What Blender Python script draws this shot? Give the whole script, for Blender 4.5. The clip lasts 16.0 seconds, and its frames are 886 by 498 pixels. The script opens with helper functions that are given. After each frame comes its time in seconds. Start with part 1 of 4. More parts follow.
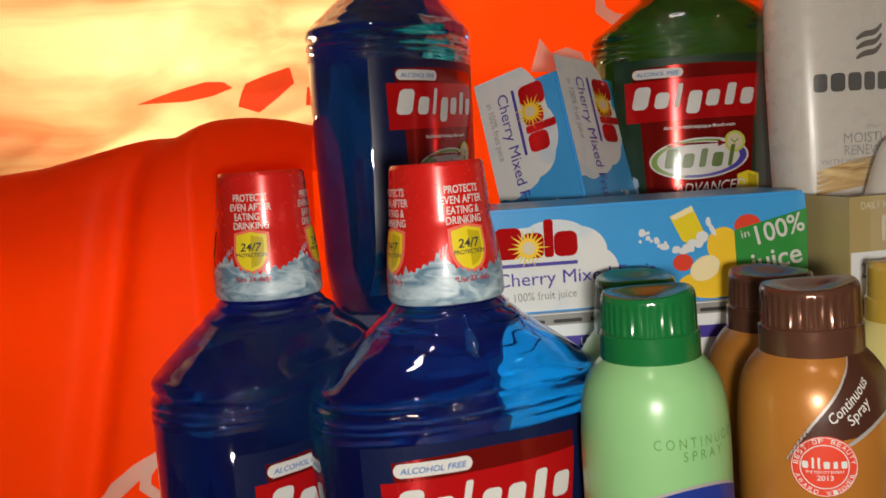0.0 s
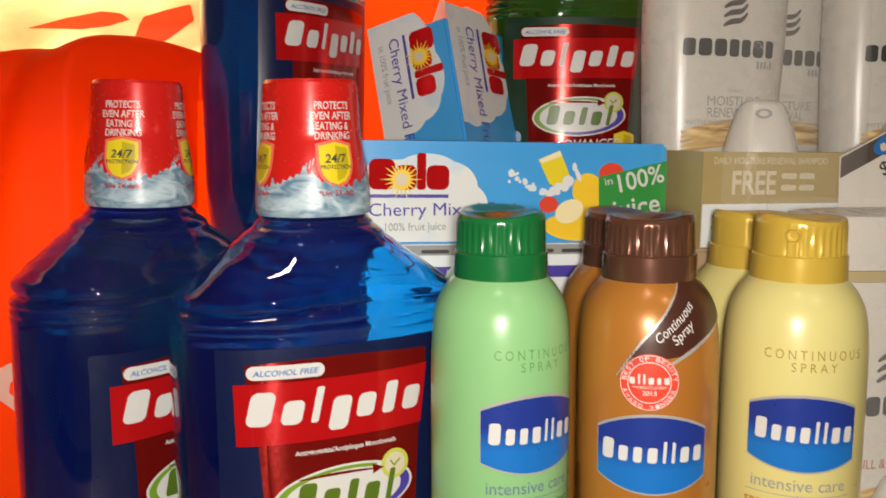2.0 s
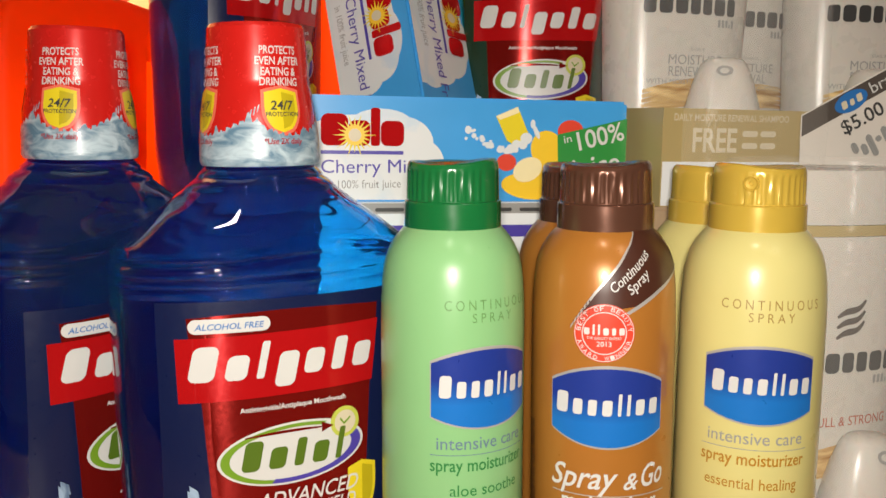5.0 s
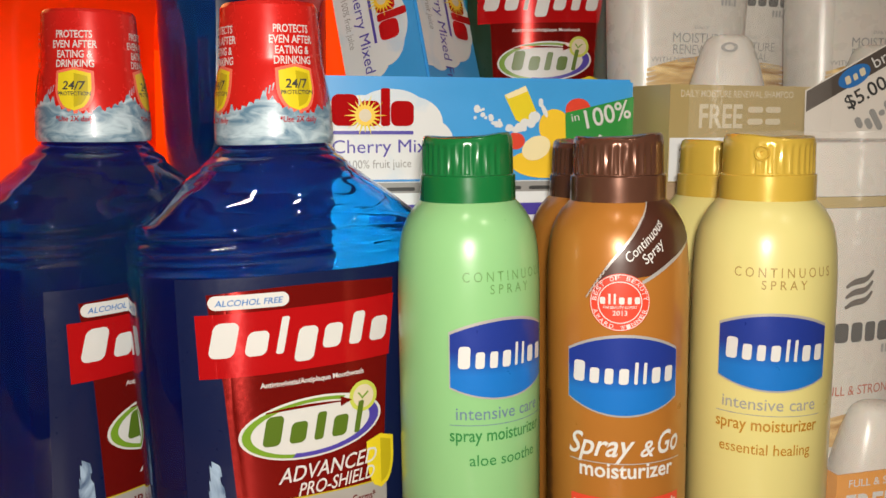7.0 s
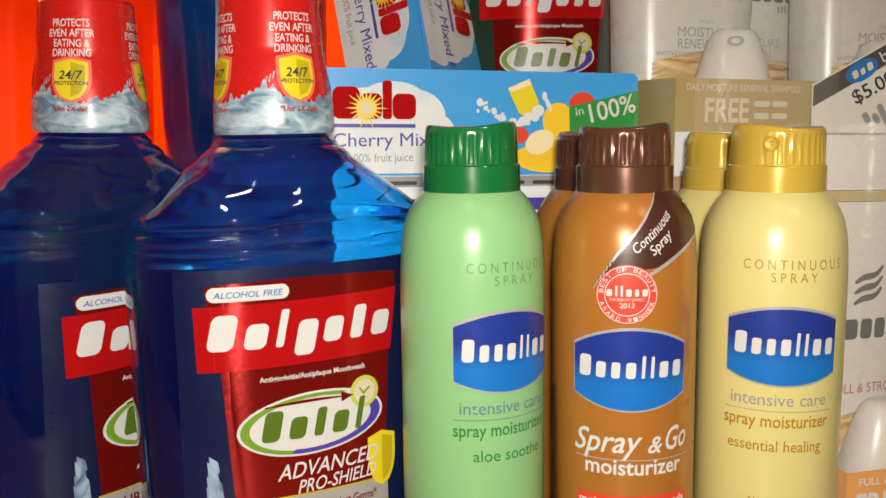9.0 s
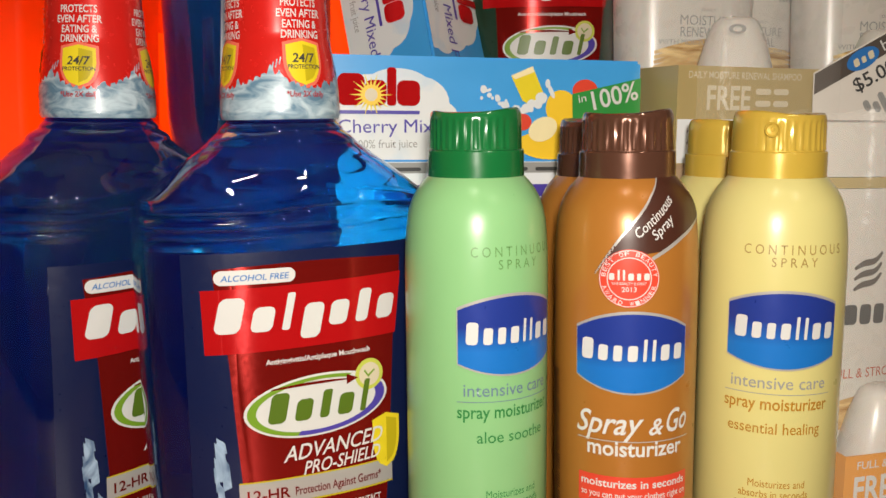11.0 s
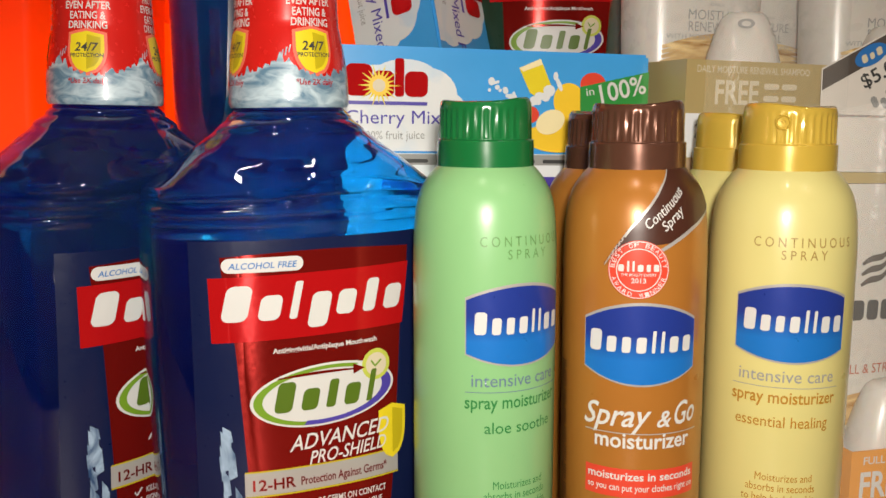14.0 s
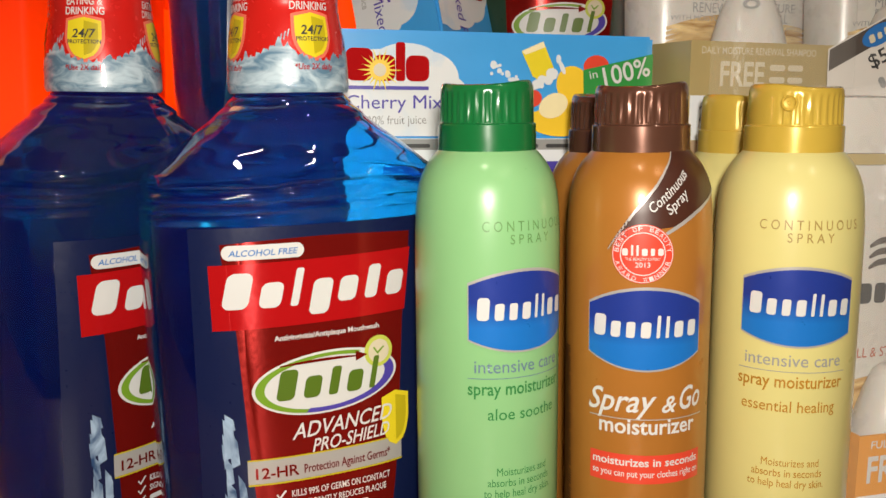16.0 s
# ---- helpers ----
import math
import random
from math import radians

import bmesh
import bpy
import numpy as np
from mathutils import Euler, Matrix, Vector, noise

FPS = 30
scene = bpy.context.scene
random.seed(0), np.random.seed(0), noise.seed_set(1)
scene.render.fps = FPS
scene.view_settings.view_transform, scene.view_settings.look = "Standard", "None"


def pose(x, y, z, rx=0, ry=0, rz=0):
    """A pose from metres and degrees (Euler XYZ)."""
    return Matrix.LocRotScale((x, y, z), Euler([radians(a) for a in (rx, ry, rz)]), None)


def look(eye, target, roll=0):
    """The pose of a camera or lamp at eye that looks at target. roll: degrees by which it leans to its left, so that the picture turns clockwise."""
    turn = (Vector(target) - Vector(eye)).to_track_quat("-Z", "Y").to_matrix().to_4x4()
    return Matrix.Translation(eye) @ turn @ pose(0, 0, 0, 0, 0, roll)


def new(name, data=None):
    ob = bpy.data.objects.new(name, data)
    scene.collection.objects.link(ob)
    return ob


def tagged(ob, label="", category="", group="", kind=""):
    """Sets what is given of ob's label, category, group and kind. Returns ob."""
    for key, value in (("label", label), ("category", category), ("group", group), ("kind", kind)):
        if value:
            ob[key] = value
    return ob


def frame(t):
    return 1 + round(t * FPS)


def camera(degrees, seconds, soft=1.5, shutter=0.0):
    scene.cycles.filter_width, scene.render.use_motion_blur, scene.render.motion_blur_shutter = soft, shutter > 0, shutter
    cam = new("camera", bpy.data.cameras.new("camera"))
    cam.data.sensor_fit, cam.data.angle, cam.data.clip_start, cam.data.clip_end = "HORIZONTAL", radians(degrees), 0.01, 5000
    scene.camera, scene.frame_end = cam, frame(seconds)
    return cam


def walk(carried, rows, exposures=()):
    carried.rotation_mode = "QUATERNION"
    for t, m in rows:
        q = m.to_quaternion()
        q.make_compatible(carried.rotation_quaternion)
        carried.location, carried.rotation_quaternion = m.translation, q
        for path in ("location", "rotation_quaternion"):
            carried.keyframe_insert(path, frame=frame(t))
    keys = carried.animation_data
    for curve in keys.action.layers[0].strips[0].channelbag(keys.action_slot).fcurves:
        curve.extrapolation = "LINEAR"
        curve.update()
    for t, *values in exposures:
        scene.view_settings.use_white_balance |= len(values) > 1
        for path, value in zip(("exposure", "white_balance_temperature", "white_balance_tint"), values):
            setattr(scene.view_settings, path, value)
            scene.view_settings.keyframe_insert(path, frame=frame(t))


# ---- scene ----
cam = camera(52.5, 16.0, soft=1.5, shutter=0.5)
PATH = [
    (0, (0.033, 0.031, 0.248), (-0.011, 2.019, 0.033), -3.4),
    (0.5, (0.034, 0.03, 0.243), (0.014, 2.015, 0.005), -2.2),
    (1, (0.036, 0.03, 0.238), (0.045, 2.015, -0.004), -0.8),
    (1.5, (0.047, 0.023, 0.229), (0.132, 2.005, -0.019), 0.6),
    (2, (0.052, 0.015, 0.223), (0.2, 1.994, -0.033), 0.9),
    (2.5, (0.059, 0.021, 0.215), (0.241, 1.995, -0.051), 1.1),
    (3, (0.061, 0.017, 0.216), (0.261, 1.99, -0.041), 0.8),
    (3.2, (0.059, 0.016, 0.217), (0.266, 1.989, -0.037), 0.8),
    (5.3, (0.062, 0.027, 0.204), (0.27, 1.996, -0.082), 1.1),
    (5.5, (0.062, 0.029, 0.203), (0.275, 1.995, -0.096), 1.2),
    (6, (0.054, 0.027, 0.2), (0.289, 1.989, -0.107), 1.2),
    (6.5, (0.048, 0.02, 0.198), (0.283, 1.986, -0.089), 0.9),
    (7, (0.053, 0.019, 0.198), (0.273, 1.986, -0.085), 0.2),
    (7.5, (0.052, 0.018, 0.197), (0.278, 1.988, -0.068), 0.2),
    (8, (0.051, 0.021, 0.195), (0.286, 1.99, -0.067), 0.3),
    (8.5, (0.051, 0.023, 0.193), (0.279, 1.993, -0.066), 0.4),
    (9, (0.052, 0.025, 0.191), (0.275, 1.995, -0.075), 0.3),
    (9.5, (0.051, 0.028, 0.189), (0.272, 1.997, -0.085), 0.4),
    (12, (0.049, 0.017, 0.189), (0.273, 1.983, -0.099), 0.5),
    (12.5, (0.047, 0.018, 0.189), (0.276, 1.984, -0.1), 0.7),
    (13, (0.048, 0.019, 0.188), (0.276, 1.985, -0.102), 0.8),
    (13.5, (0.046, 0.02, 0.187), (0.279, 1.986, -0.1), 1.0),
    (14, (0.046, 0.022, 0.185), (0.273, 1.989, -0.101), 1.0),
    (14.5, (0.046, 0.025, 0.183), (0.269, 1.991, -0.106), 1.0),
    (15, (0.046, 0.024, 0.183), (0.268, 1.99, -0.113), 1.0),
    (15.5, (0.046, 0.026, 0.184), (0.266, 1.99, -0.122), 0.8),
    (16, (0.048, 0.025, 0.184), (0.261, 1.989, -0.131), 0.5),
]

walk(cam, [(t, look(eye, target, roll)) for t, eye, target, roll in PATH],
     [(0.0, -0.46), (1.0, -0.36), (2.0, -0.1), (3.0, -0.03), (5.5, 0.0), (16.0, 0.0)])

# ---- light ----
world = bpy.data.worlds.new("room_air")
scene.world = world
world.use_nodes = True
world.node_tree.nodes["Background"].inputs[0].default_value = (1.0, 0.86, 0.72, 1)
world.node_tree.nodes["Background"].inputs[1].default_value = 0.21


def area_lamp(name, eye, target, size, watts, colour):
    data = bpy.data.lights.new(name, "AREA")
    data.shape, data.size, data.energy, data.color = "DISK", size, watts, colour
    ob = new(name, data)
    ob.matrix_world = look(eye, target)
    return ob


area_lamp("torch_light", (0.055, -0.03, 0.228), (0.11, 0.42, 0.11), 0.034, 2.4, (1.0, 0.92, 0.82))
# assumed lamp, out of view, placed to throw a vertical glint on label foil
area_lamp("glint_lamp", (0.42, -0.2, 0.9), (0.1, 0.42, 0.1), 0.045, 0.7, (1.0, 0.88, 0.74))
# added overhead lamp without a fitting; it lifts the dark gaps from above
area_lamp("overhead_fill", (-0.1, -0.3, 1.5), (0.1, 0.42, 0.1), 0.13, 2.2, (1.0, 0.88, 0.74))
# unseen backlight of unknown kind, set so that the bags glow through
area_lamp("bag_backlight", (-0.12, 1.2, 0.5), (-0.08, 0.5, 0.28), 0.5, 8.3, (1.0, 0.80, 0.52))
# added point light between the bags, making the red plastic glow from behind
glow = bpy.data.lights.new("bag_fill_light", "POINT")
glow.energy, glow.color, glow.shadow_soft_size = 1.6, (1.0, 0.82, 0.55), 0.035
new("bag_fill_light", glow).location = (-0.2, 0.65, 0.25)


# ---- materials ----
def material(name, colour, rough=0.5, metal=0.0, vary=0.12, scale=60.0, bump=0.0, bump_scale=200.0, bump_depth=0.002,
             transmission=0.0, ior=1.45, coat=0.0, translucent=0.0, sub=0.0):
    m = bpy.data.materials.new(name)
    m.use_nodes = True
    nt = m.node_tree
    b = nt.nodes["Principled BSDF"]
    b.inputs["Roughness"].default_value = rough
    b.inputs["Metallic"].default_value = metal
    b.inputs["IOR"].default_value = ior
    b.inputs["Transmission Weight"].default_value = transmission
    b.inputs["Coat Weight"].default_value = coat
    b.inputs["Coat Roughness"].default_value = 0.08
    b.inputs["Subsurface Weight"].default_value = sub
    b.inputs["Subsurface Scale"].default_value = 0.01
    tc = nt.nodes.new("ShaderNodeTexCoord")
    n1 = nt.nodes.new("ShaderNodeTexNoise")
    n1.inputs["Scale"].default_value, n1.inputs["Detail"].default_value = scale, 5.0
    nt.links.new(tc.outputs["Object"], n1.inputs["Vector"])
    ramp = nt.nodes.new("ShaderNodeMix")
    ramp.data_type = "RGBA"
    ramp.inputs[6].default_value = tuple(c * (1 - vary) for c in colour) + (1,)
    ramp.inputs[7].default_value = tuple(min(1.0, c * (1 + vary)) for c in colour) + (1,)
    nt.links.new(n1.outputs[0], ramp.inputs[0])
    nt.links.new(ramp.outputs[2], b.inputs["Base Color"])
    rn = nt.nodes.new("ShaderNodeMapRange")
    rn.inputs[3].default_value, rn.inputs[4].default_value = max(0.0, rough - 0.06), min(1.0, rough + 0.06)
    n2 = nt.nodes.new("ShaderNodeTexNoise")
    n2.inputs["Scale"].default_value, n2.inputs["Detail"].default_value = scale * 4, 6.0
    nt.links.new(tc.outputs["Object"], n2.inputs["Vector"])
    nt.links.new(n2.outputs[0], rn.inputs[0])
    nt.links.new(rn.outputs[0], b.inputs["Roughness"])
    if bump:
        n3 = nt.nodes.new("ShaderNodeTexNoise")
        n3.inputs["Scale"].default_value, n3.inputs["Detail"].default_value = bump_scale, 1.5 if transmission else 3.0
        bp = nt.nodes.new("ShaderNodeBump")
        bp.inputs["Strength"].default_value, bp.inputs["Distance"].default_value = bump, bump_depth
        nt.links.new(tc.outputs["Object"], n3.inputs["Vector"])
        nt.links.new(n3.outputs[0], bp.inputs["Height"])
        nt.links.new(bp.outputs[0], b.inputs["Normal"])
    if translucent:
        tr = nt.nodes.new("ShaderNodeBsdfTranslucent")
        nt.links.new(ramp.outputs[2], tr.inputs[0])
        mx = nt.nodes.new("ShaderNodeMixShader")
        mx.inputs[0].default_value = translucent
        nt.links.new(b.outputs[0], mx.inputs[1])
        nt.links.new(tr.outputs[0], mx.inputs[2])
        nt.links.new(mx.outputs[0], nt.nodes["Material Output"].inputs[0])
    return m


def film(name, colour, clear, rough=0.12, bump=0.6):
    """A clear shrink-wrap: mostly see-through, with glossy creases."""
    m = bpy.data.materials.new(name)
    m.use_nodes = True
    nt = m.node_tree
    b = nt.nodes["Principled BSDF"]
    b.inputs["Base Color"].default_value = (*colour, 1)
    b.inputs["Roughness"].default_value = rough
    tc = nt.nodes.new("ShaderNodeTexCoord")
    n = nt.nodes.new("ShaderNodeTexNoise")
    n.inputs["Scale"].default_value, n.inputs["Detail"].default_value, n.inputs["Distortion"].default_value = 45.0, 3.0, 1.5
    nt.links.new(tc.outputs["Object"], n.inputs["Vector"])
    bp = nt.nodes.new("ShaderNodeBump")
    bp.inputs["Strength"].default_value, bp.inputs["Distance"].default_value = bump, 0.004
    nt.links.new(n.outputs[0], bp.inputs["Height"])
    nt.links.new(bp.outputs[0], b.inputs["Normal"])
    t = nt.nodes.new("ShaderNodeBsdfTransparent")
    mx = nt.nodes.new("ShaderNodeMixShader")
    mx.inputs[0].default_value = clear
    nt.links.new(b.outputs[0], mx.inputs[1])
    nt.links.new(t.outputs[0], mx.inputs[2])
    nt.links.new(mx.outputs[0], nt.nodes["Material Output"].inputs[0])
    return m


BLUE_LIQUID = material("blue_liquid", (0.004, 0.24, 0.52), 0.012, transmission=1.0, ior=1.36, vary=0.06, bump=0.25, bump_scale=26, bump_depth=0.003, coat=0.6)
GREEN_LIQUID = material("green_liquid", (0.015, 0.62, 0.36), 0.015, transmission=1.0, ior=1.36, vary=0.06, bump=0.25, bump_scale=20, bump_depth=0.003, coat=0.6)
for liquid, dye, share in ((BLUE_LIQUID, (0.018, 0.04, 0.6), 0.055), (GREEN_LIQUID, (0.004, 0.2, 0.07), 0.03)):
    # dyed, faintly cloudy liquid
    nt = liquid.node_tree
    nt.nodes["Principled BSDF"].inputs["Coat Roughness"].default_value = 0.02
    nt.nodes["Principled BSDF"].inputs["Coat Weight"].default_value = 1.0
    cloud, blend = nt.nodes.new("ShaderNodeBsdfDiffuse"), nt.nodes.new("ShaderNodeMixShader")
    cloud.inputs[0].default_value, blend.inputs[0].default_value = (*dye, 1), share
    nt.links.new(nt.nodes["Principled BSDF"].outputs[0], blend.inputs[1])
    nt.links.new(cloud.outputs[0], blend.inputs[2])
    nt.links.new(blend.outputs[0], nt.nodes["Material Output"].inputs[0])
CAP_RED = material("red_cap_sleeve", (0.66, 0.016, 0.012), 0.26, metal=0.15, vary=0.08, scale=80, coat=0.5)
GREEN_CAN = material("pale_green_lacquer", (0.24, 0.49, 0.21), 0.3, vary=0.03, scale=40, coat=0.3)
BROWN_CAN = material("copper_brown_lacquer", (0.42, 0.165, 0.028), 0.3, metal=0.15, vary=0.05, scale=40, coat=0.3)
YELLOW_CAN = material("pale_yellow_lacquer", (0.65, 0.585, 0.225), 0.3, vary=0.03, scale=40, coat=0.3)
GREEN_CAP = material("green_plastic", (0.008, 0.135, 0.034), 0.22, vary=0.08, coat=0.3)
BROWN_CAP = material("dark_brown_plastic", (0.135, 0.058, 0.036), 0.22, metal=0.45, vary=0.1, coat=0.3)
GOLD_CAP = material("golden_yellow_plastic", (0.6, 0.41, 0.06), 0.22, metal=0.15, vary=0.06, coat=0.3)
CARTON_BLUE = material("sky_blue_card", (0.05, 0.33, 0.72), 0.35, vary=0.12, scale=25, coat=0.25)
CARTON_WHITE = material("white_card", (0.75, 0.78, 0.8), 0.4, vary=0.03, scale=30, coat=0.2)
CARD_PLAIN = material("plain_cardboard", (0.36, 0.25, 0.15), 0.8, vary=0.12, scale=90, bump=0.2)
CARD_NAVY = material("navy_card", (0.02, 0.02, 0.07), 0.45, vary=0.15, scale=60, coat=0.1)
GOLD_CARD = material("gold_card", (0.5, 0.39, 0.17), 0.38, metal=0.2, vary=0.05, scale=40)
ORANGE_CARD = material("orange_card", (0.72, 0.3, 0.03), 0.4, vary=0.05, scale=40)
WHITE_BOTTLE = material("pearl_white_plastic", (0.58, 0.55, 0.5), 0.28, vary=0.02, scale=30, sub=0.1)
SHRINK = film("clear_shrink_film", (0.9, 0.88, 0.84), 0.92, 0.24, 0.35)
RED_BAG = material("red_orange_bag_plastic", (0.95, 0.066, 0.001), 0.55, vary=0.06, scale=12, bump=0.25, bump_scale=14, translucent=0.55)
RED_BAG.node_tree.nodes["Principled BSDF"].inputs["Specular IOR Level"].default_value = 0.2
PALE_BAG = material("cream_bag_plastic", (0.95, 0.66, 0.36), 0.4, vary=0.14, scale=9, bump=0.8, bump_scale=16, bump_depth=0.006, translucent=0.6)
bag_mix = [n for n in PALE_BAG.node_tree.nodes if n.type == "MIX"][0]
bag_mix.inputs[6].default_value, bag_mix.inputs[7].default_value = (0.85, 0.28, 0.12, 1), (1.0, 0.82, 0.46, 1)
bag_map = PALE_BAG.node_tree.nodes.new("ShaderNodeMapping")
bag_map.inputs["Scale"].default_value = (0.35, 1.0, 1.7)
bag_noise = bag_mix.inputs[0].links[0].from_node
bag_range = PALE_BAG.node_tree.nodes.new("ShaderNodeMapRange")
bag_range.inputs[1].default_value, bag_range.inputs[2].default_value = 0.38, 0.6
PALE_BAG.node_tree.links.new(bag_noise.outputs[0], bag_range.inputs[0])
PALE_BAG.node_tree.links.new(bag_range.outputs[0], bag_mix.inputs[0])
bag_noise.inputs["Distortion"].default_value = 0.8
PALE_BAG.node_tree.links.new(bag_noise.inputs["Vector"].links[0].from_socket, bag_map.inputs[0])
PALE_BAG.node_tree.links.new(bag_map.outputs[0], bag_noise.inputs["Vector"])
TABLE = material("table_wood", (0.2, 0.11, 0.05), 0.45, vary=0.3, scale=14, bump=0.1)
PLASTER = material("wall_plaster", (0.6, 0.53, 0.44), 0.9, vary=0.06, scale=6, bump=0.1)


# ---- builders ----
def finish(name, bm, mat, parent=None, smooth=True, angle=40):
    me = bpy.data.meshes.new(name)
    bmesh.ops.recalc_face_normals(bm, faces=bm.faces)
    for f in bm.faces:
        f.smooth = smooth
    if smooth:
        for e in bm.edges:
            if len(e.link_faces) == 2 and e.calc_face_angle(0) > radians(angle):
                e.smooth = False
    bm.to_mesh(me)
    bm.free()
    if mat:
        me.materials.append(mat)
    ob = new(name, me)
    if parent:
        ob.parent = parent
    return ob


def part(name, bm, mat, parent, label="", smooth=True, angle=40):
    ob = finish(name, bm, mat, parent, smooth, angle)
    return tagged(ob, label) if label else ob


def thing(name, m, label, category, group="", kind=""):
    ob = new(name)
    ob.empty_display_size = 0.02
    ob.matrix_world = m
    return tagged(ob, label, category, group, kind)


def loft(rings, cap_low=True, cap_high=True):
    """Skin closed rings of equal length."""
    bm = bmesh.new()
    vs = [[bm.verts.new(p) for p in ring] for ring in rings]
    for a, b in zip(vs, vs[1:]):
        for i in range(len(a)):
            j = (i + 1) % len(a)
            bm.faces.new((a[i], a[j], b[j], b[i]))
    if cap_low:
        bm.faces.new(vs[0])
    if cap_high:
        bm.faces.new(vs[-1])
    return bm


def turned(profile, n=64, **k):
    return loft([[(r * math.cos(2 * math.pi * i / n), r * math.sin(2 * math.pi * i / n), z) for i in range(n)] for r, z in profile], **k)


def interp(table, z):
    """Piecewise-linear row of values at height z; rows (z, values...) rise in z."""
    if z <= table[0][0]:
        return table[0][1:]
    for a, b in zip(table, table[1:]):
        if z <= b[0]:
            f = (z - a[0]) / (b[0] - a[0])
            return tuple(p + f * (q - p) for p, q in zip(a[1:], b[1:]))
    return table[-1][1:]


def box_mesh(x0, x1, y0, y1, z0, z1, bevel=0.0015):
    bm = bmesh.new()
    bmesh.ops.create_cube(bm, size=1.0, matrix=Matrix.Translation(((x0 + x1) / 2, (y0 + y1) / 2, (z0 + z1) / 2)) @ Matrix.Diagonal((x1 - x0, y1 - y0, z1 - z0, 1)))
    if bevel:
        bmesh.ops.bevel(bm, geom=bm.edges[:], offset=bevel, segments=2, affect="EDGES")
    return bm


# ---- the room ----
def slab(name, dims, mat, label, category):
    ob = finish(name, box_mesh(*dims, bevel=0.004), mat, smooth=False)
    return tagged(ob, label, category, kind="structure")


slab("floor", (-2, 2.2, -2, 1.5, -0.8, -0.75), TABLE, "dark brown wooden floor of the room", "floor")
slab("ceiling", (-2, 2.2, -2, 1.5, 1.7, 1.75), PLASTER, "plain off-white plaster ceiling", "ceiling")
slab("wall_north", (-2, 2.2, 1.5, 1.6, -0.75, 1.7), PLASTER, "plain beige plaster wall behind the bags", "wall")
slab("wall_south", (-2, 2.2, -2.1, -2, -0.75, 1.7), PLASTER, "plain beige plaster wall", "wall")
slab("wall_west", (-2.1, -2, -2, 1.5, -0.75, 1.7), PLASTER, "plain beige plaster wall", "wall")
slab("wall_east", (2.2, 2.3, -2, 1.5, -0.75, 1.7), PLASTER, "plain beige plaster wall", "wall")
slab("table_top", (-0.7, 0.9, 0.2, 1.3, -0.04, 0.0), TABLE, "brown wooden table top under the groceries", "table")

# ---- mouthwash bottles ----
# height, half width, half depth, squareness of the section
BOTTLE = [(0.0, 0.052, 0.030, 2.3), (0.004, 0.057, 0.0345, 2.35), (0.03, 0.0602, 0.0362, 2.4), (0.09, 0.0616, 0.0370, 2.4),
          (0.1395, 0.0618, 0.0372, 2.4), (0.142, 0.0622, 0.0378, 2.4), (0.145, 0.0636, 0.0396, 2.4), (0.1493, 0.0640, 0.0402, 2.4),
          (0.1545, 0.0626, 0.0398, 2.4), (0.159, 0.0586, 0.0387, 2.4), (0.166, 0.0498, 0.0364, 2.4), (0.175, 0.0375, 0.0320, 2.2),
          (0.182, 0.029, 0.0272, 2.1), (0.1865, 0.0240, 0.0235, 2.0), (0.1885, 0.0218, 0.0218, 2.0), (0.192, 0.021, 0.021, 2.0)]
CAPZ = [(0.1885, 0.0232), (0.190, 0.0240), (0.2005, 0.0237), (0.2095, 0.0227), (0.2185, 0.0212), (0.2205, 0.0206), (0.222, 0.0206), (0.236, 0.0199), (0.2425, 0.0195), (0.244, 0.0185)]


def squircle(w, d, e, z, n=72):
    ring = []
    for i in range(n):
        a = 2 * math.pi * i / n
        c, q = math.cos(a), math.sin(a)
        r = (abs(c / w) ** e + abs(q / d) ** e) ** (-1 / e)
        ring.append((r * c, r * q, z))
    return ring


def bottle_front(u, z, off=0.0004):
    w, d, e = interp(BOTTLE, z)
    return (u, -d * (max(0.0, 1 - abs(u / w) ** e)) ** (1 / e) - off, z)


def facet_ring(w, d, p, corner, z, n=144):
    """A ring with flat front, back, sides and cut corners; p sets how crisp the edges between them are."""
    ring = []
    for i in range(n):
        a = 2 * math.pi * i / n
        c, q = abs(math.cos(a)) / w, abs(math.sin(a)) / d
        r = (c ** p + q ** p + ((c + q) / corner) ** p) ** (-1 / p)
        ring.append((r * math.cos(a), r * math.sin(a), z))
    return ring


# height, crispness of the facets, cut of the corners
SHOULDER = [(0.140, 2.4, 8.0), (0.144, 2.6, 3.0), (0.153, 3.2, 2.0), (0.161, 5.0, 1.70), (0.171, 5.0, 1.60), (0.179, 3.5, 1.7), (0.184, 2.2, 3.0), (0.187, 2.0, 8.0)]


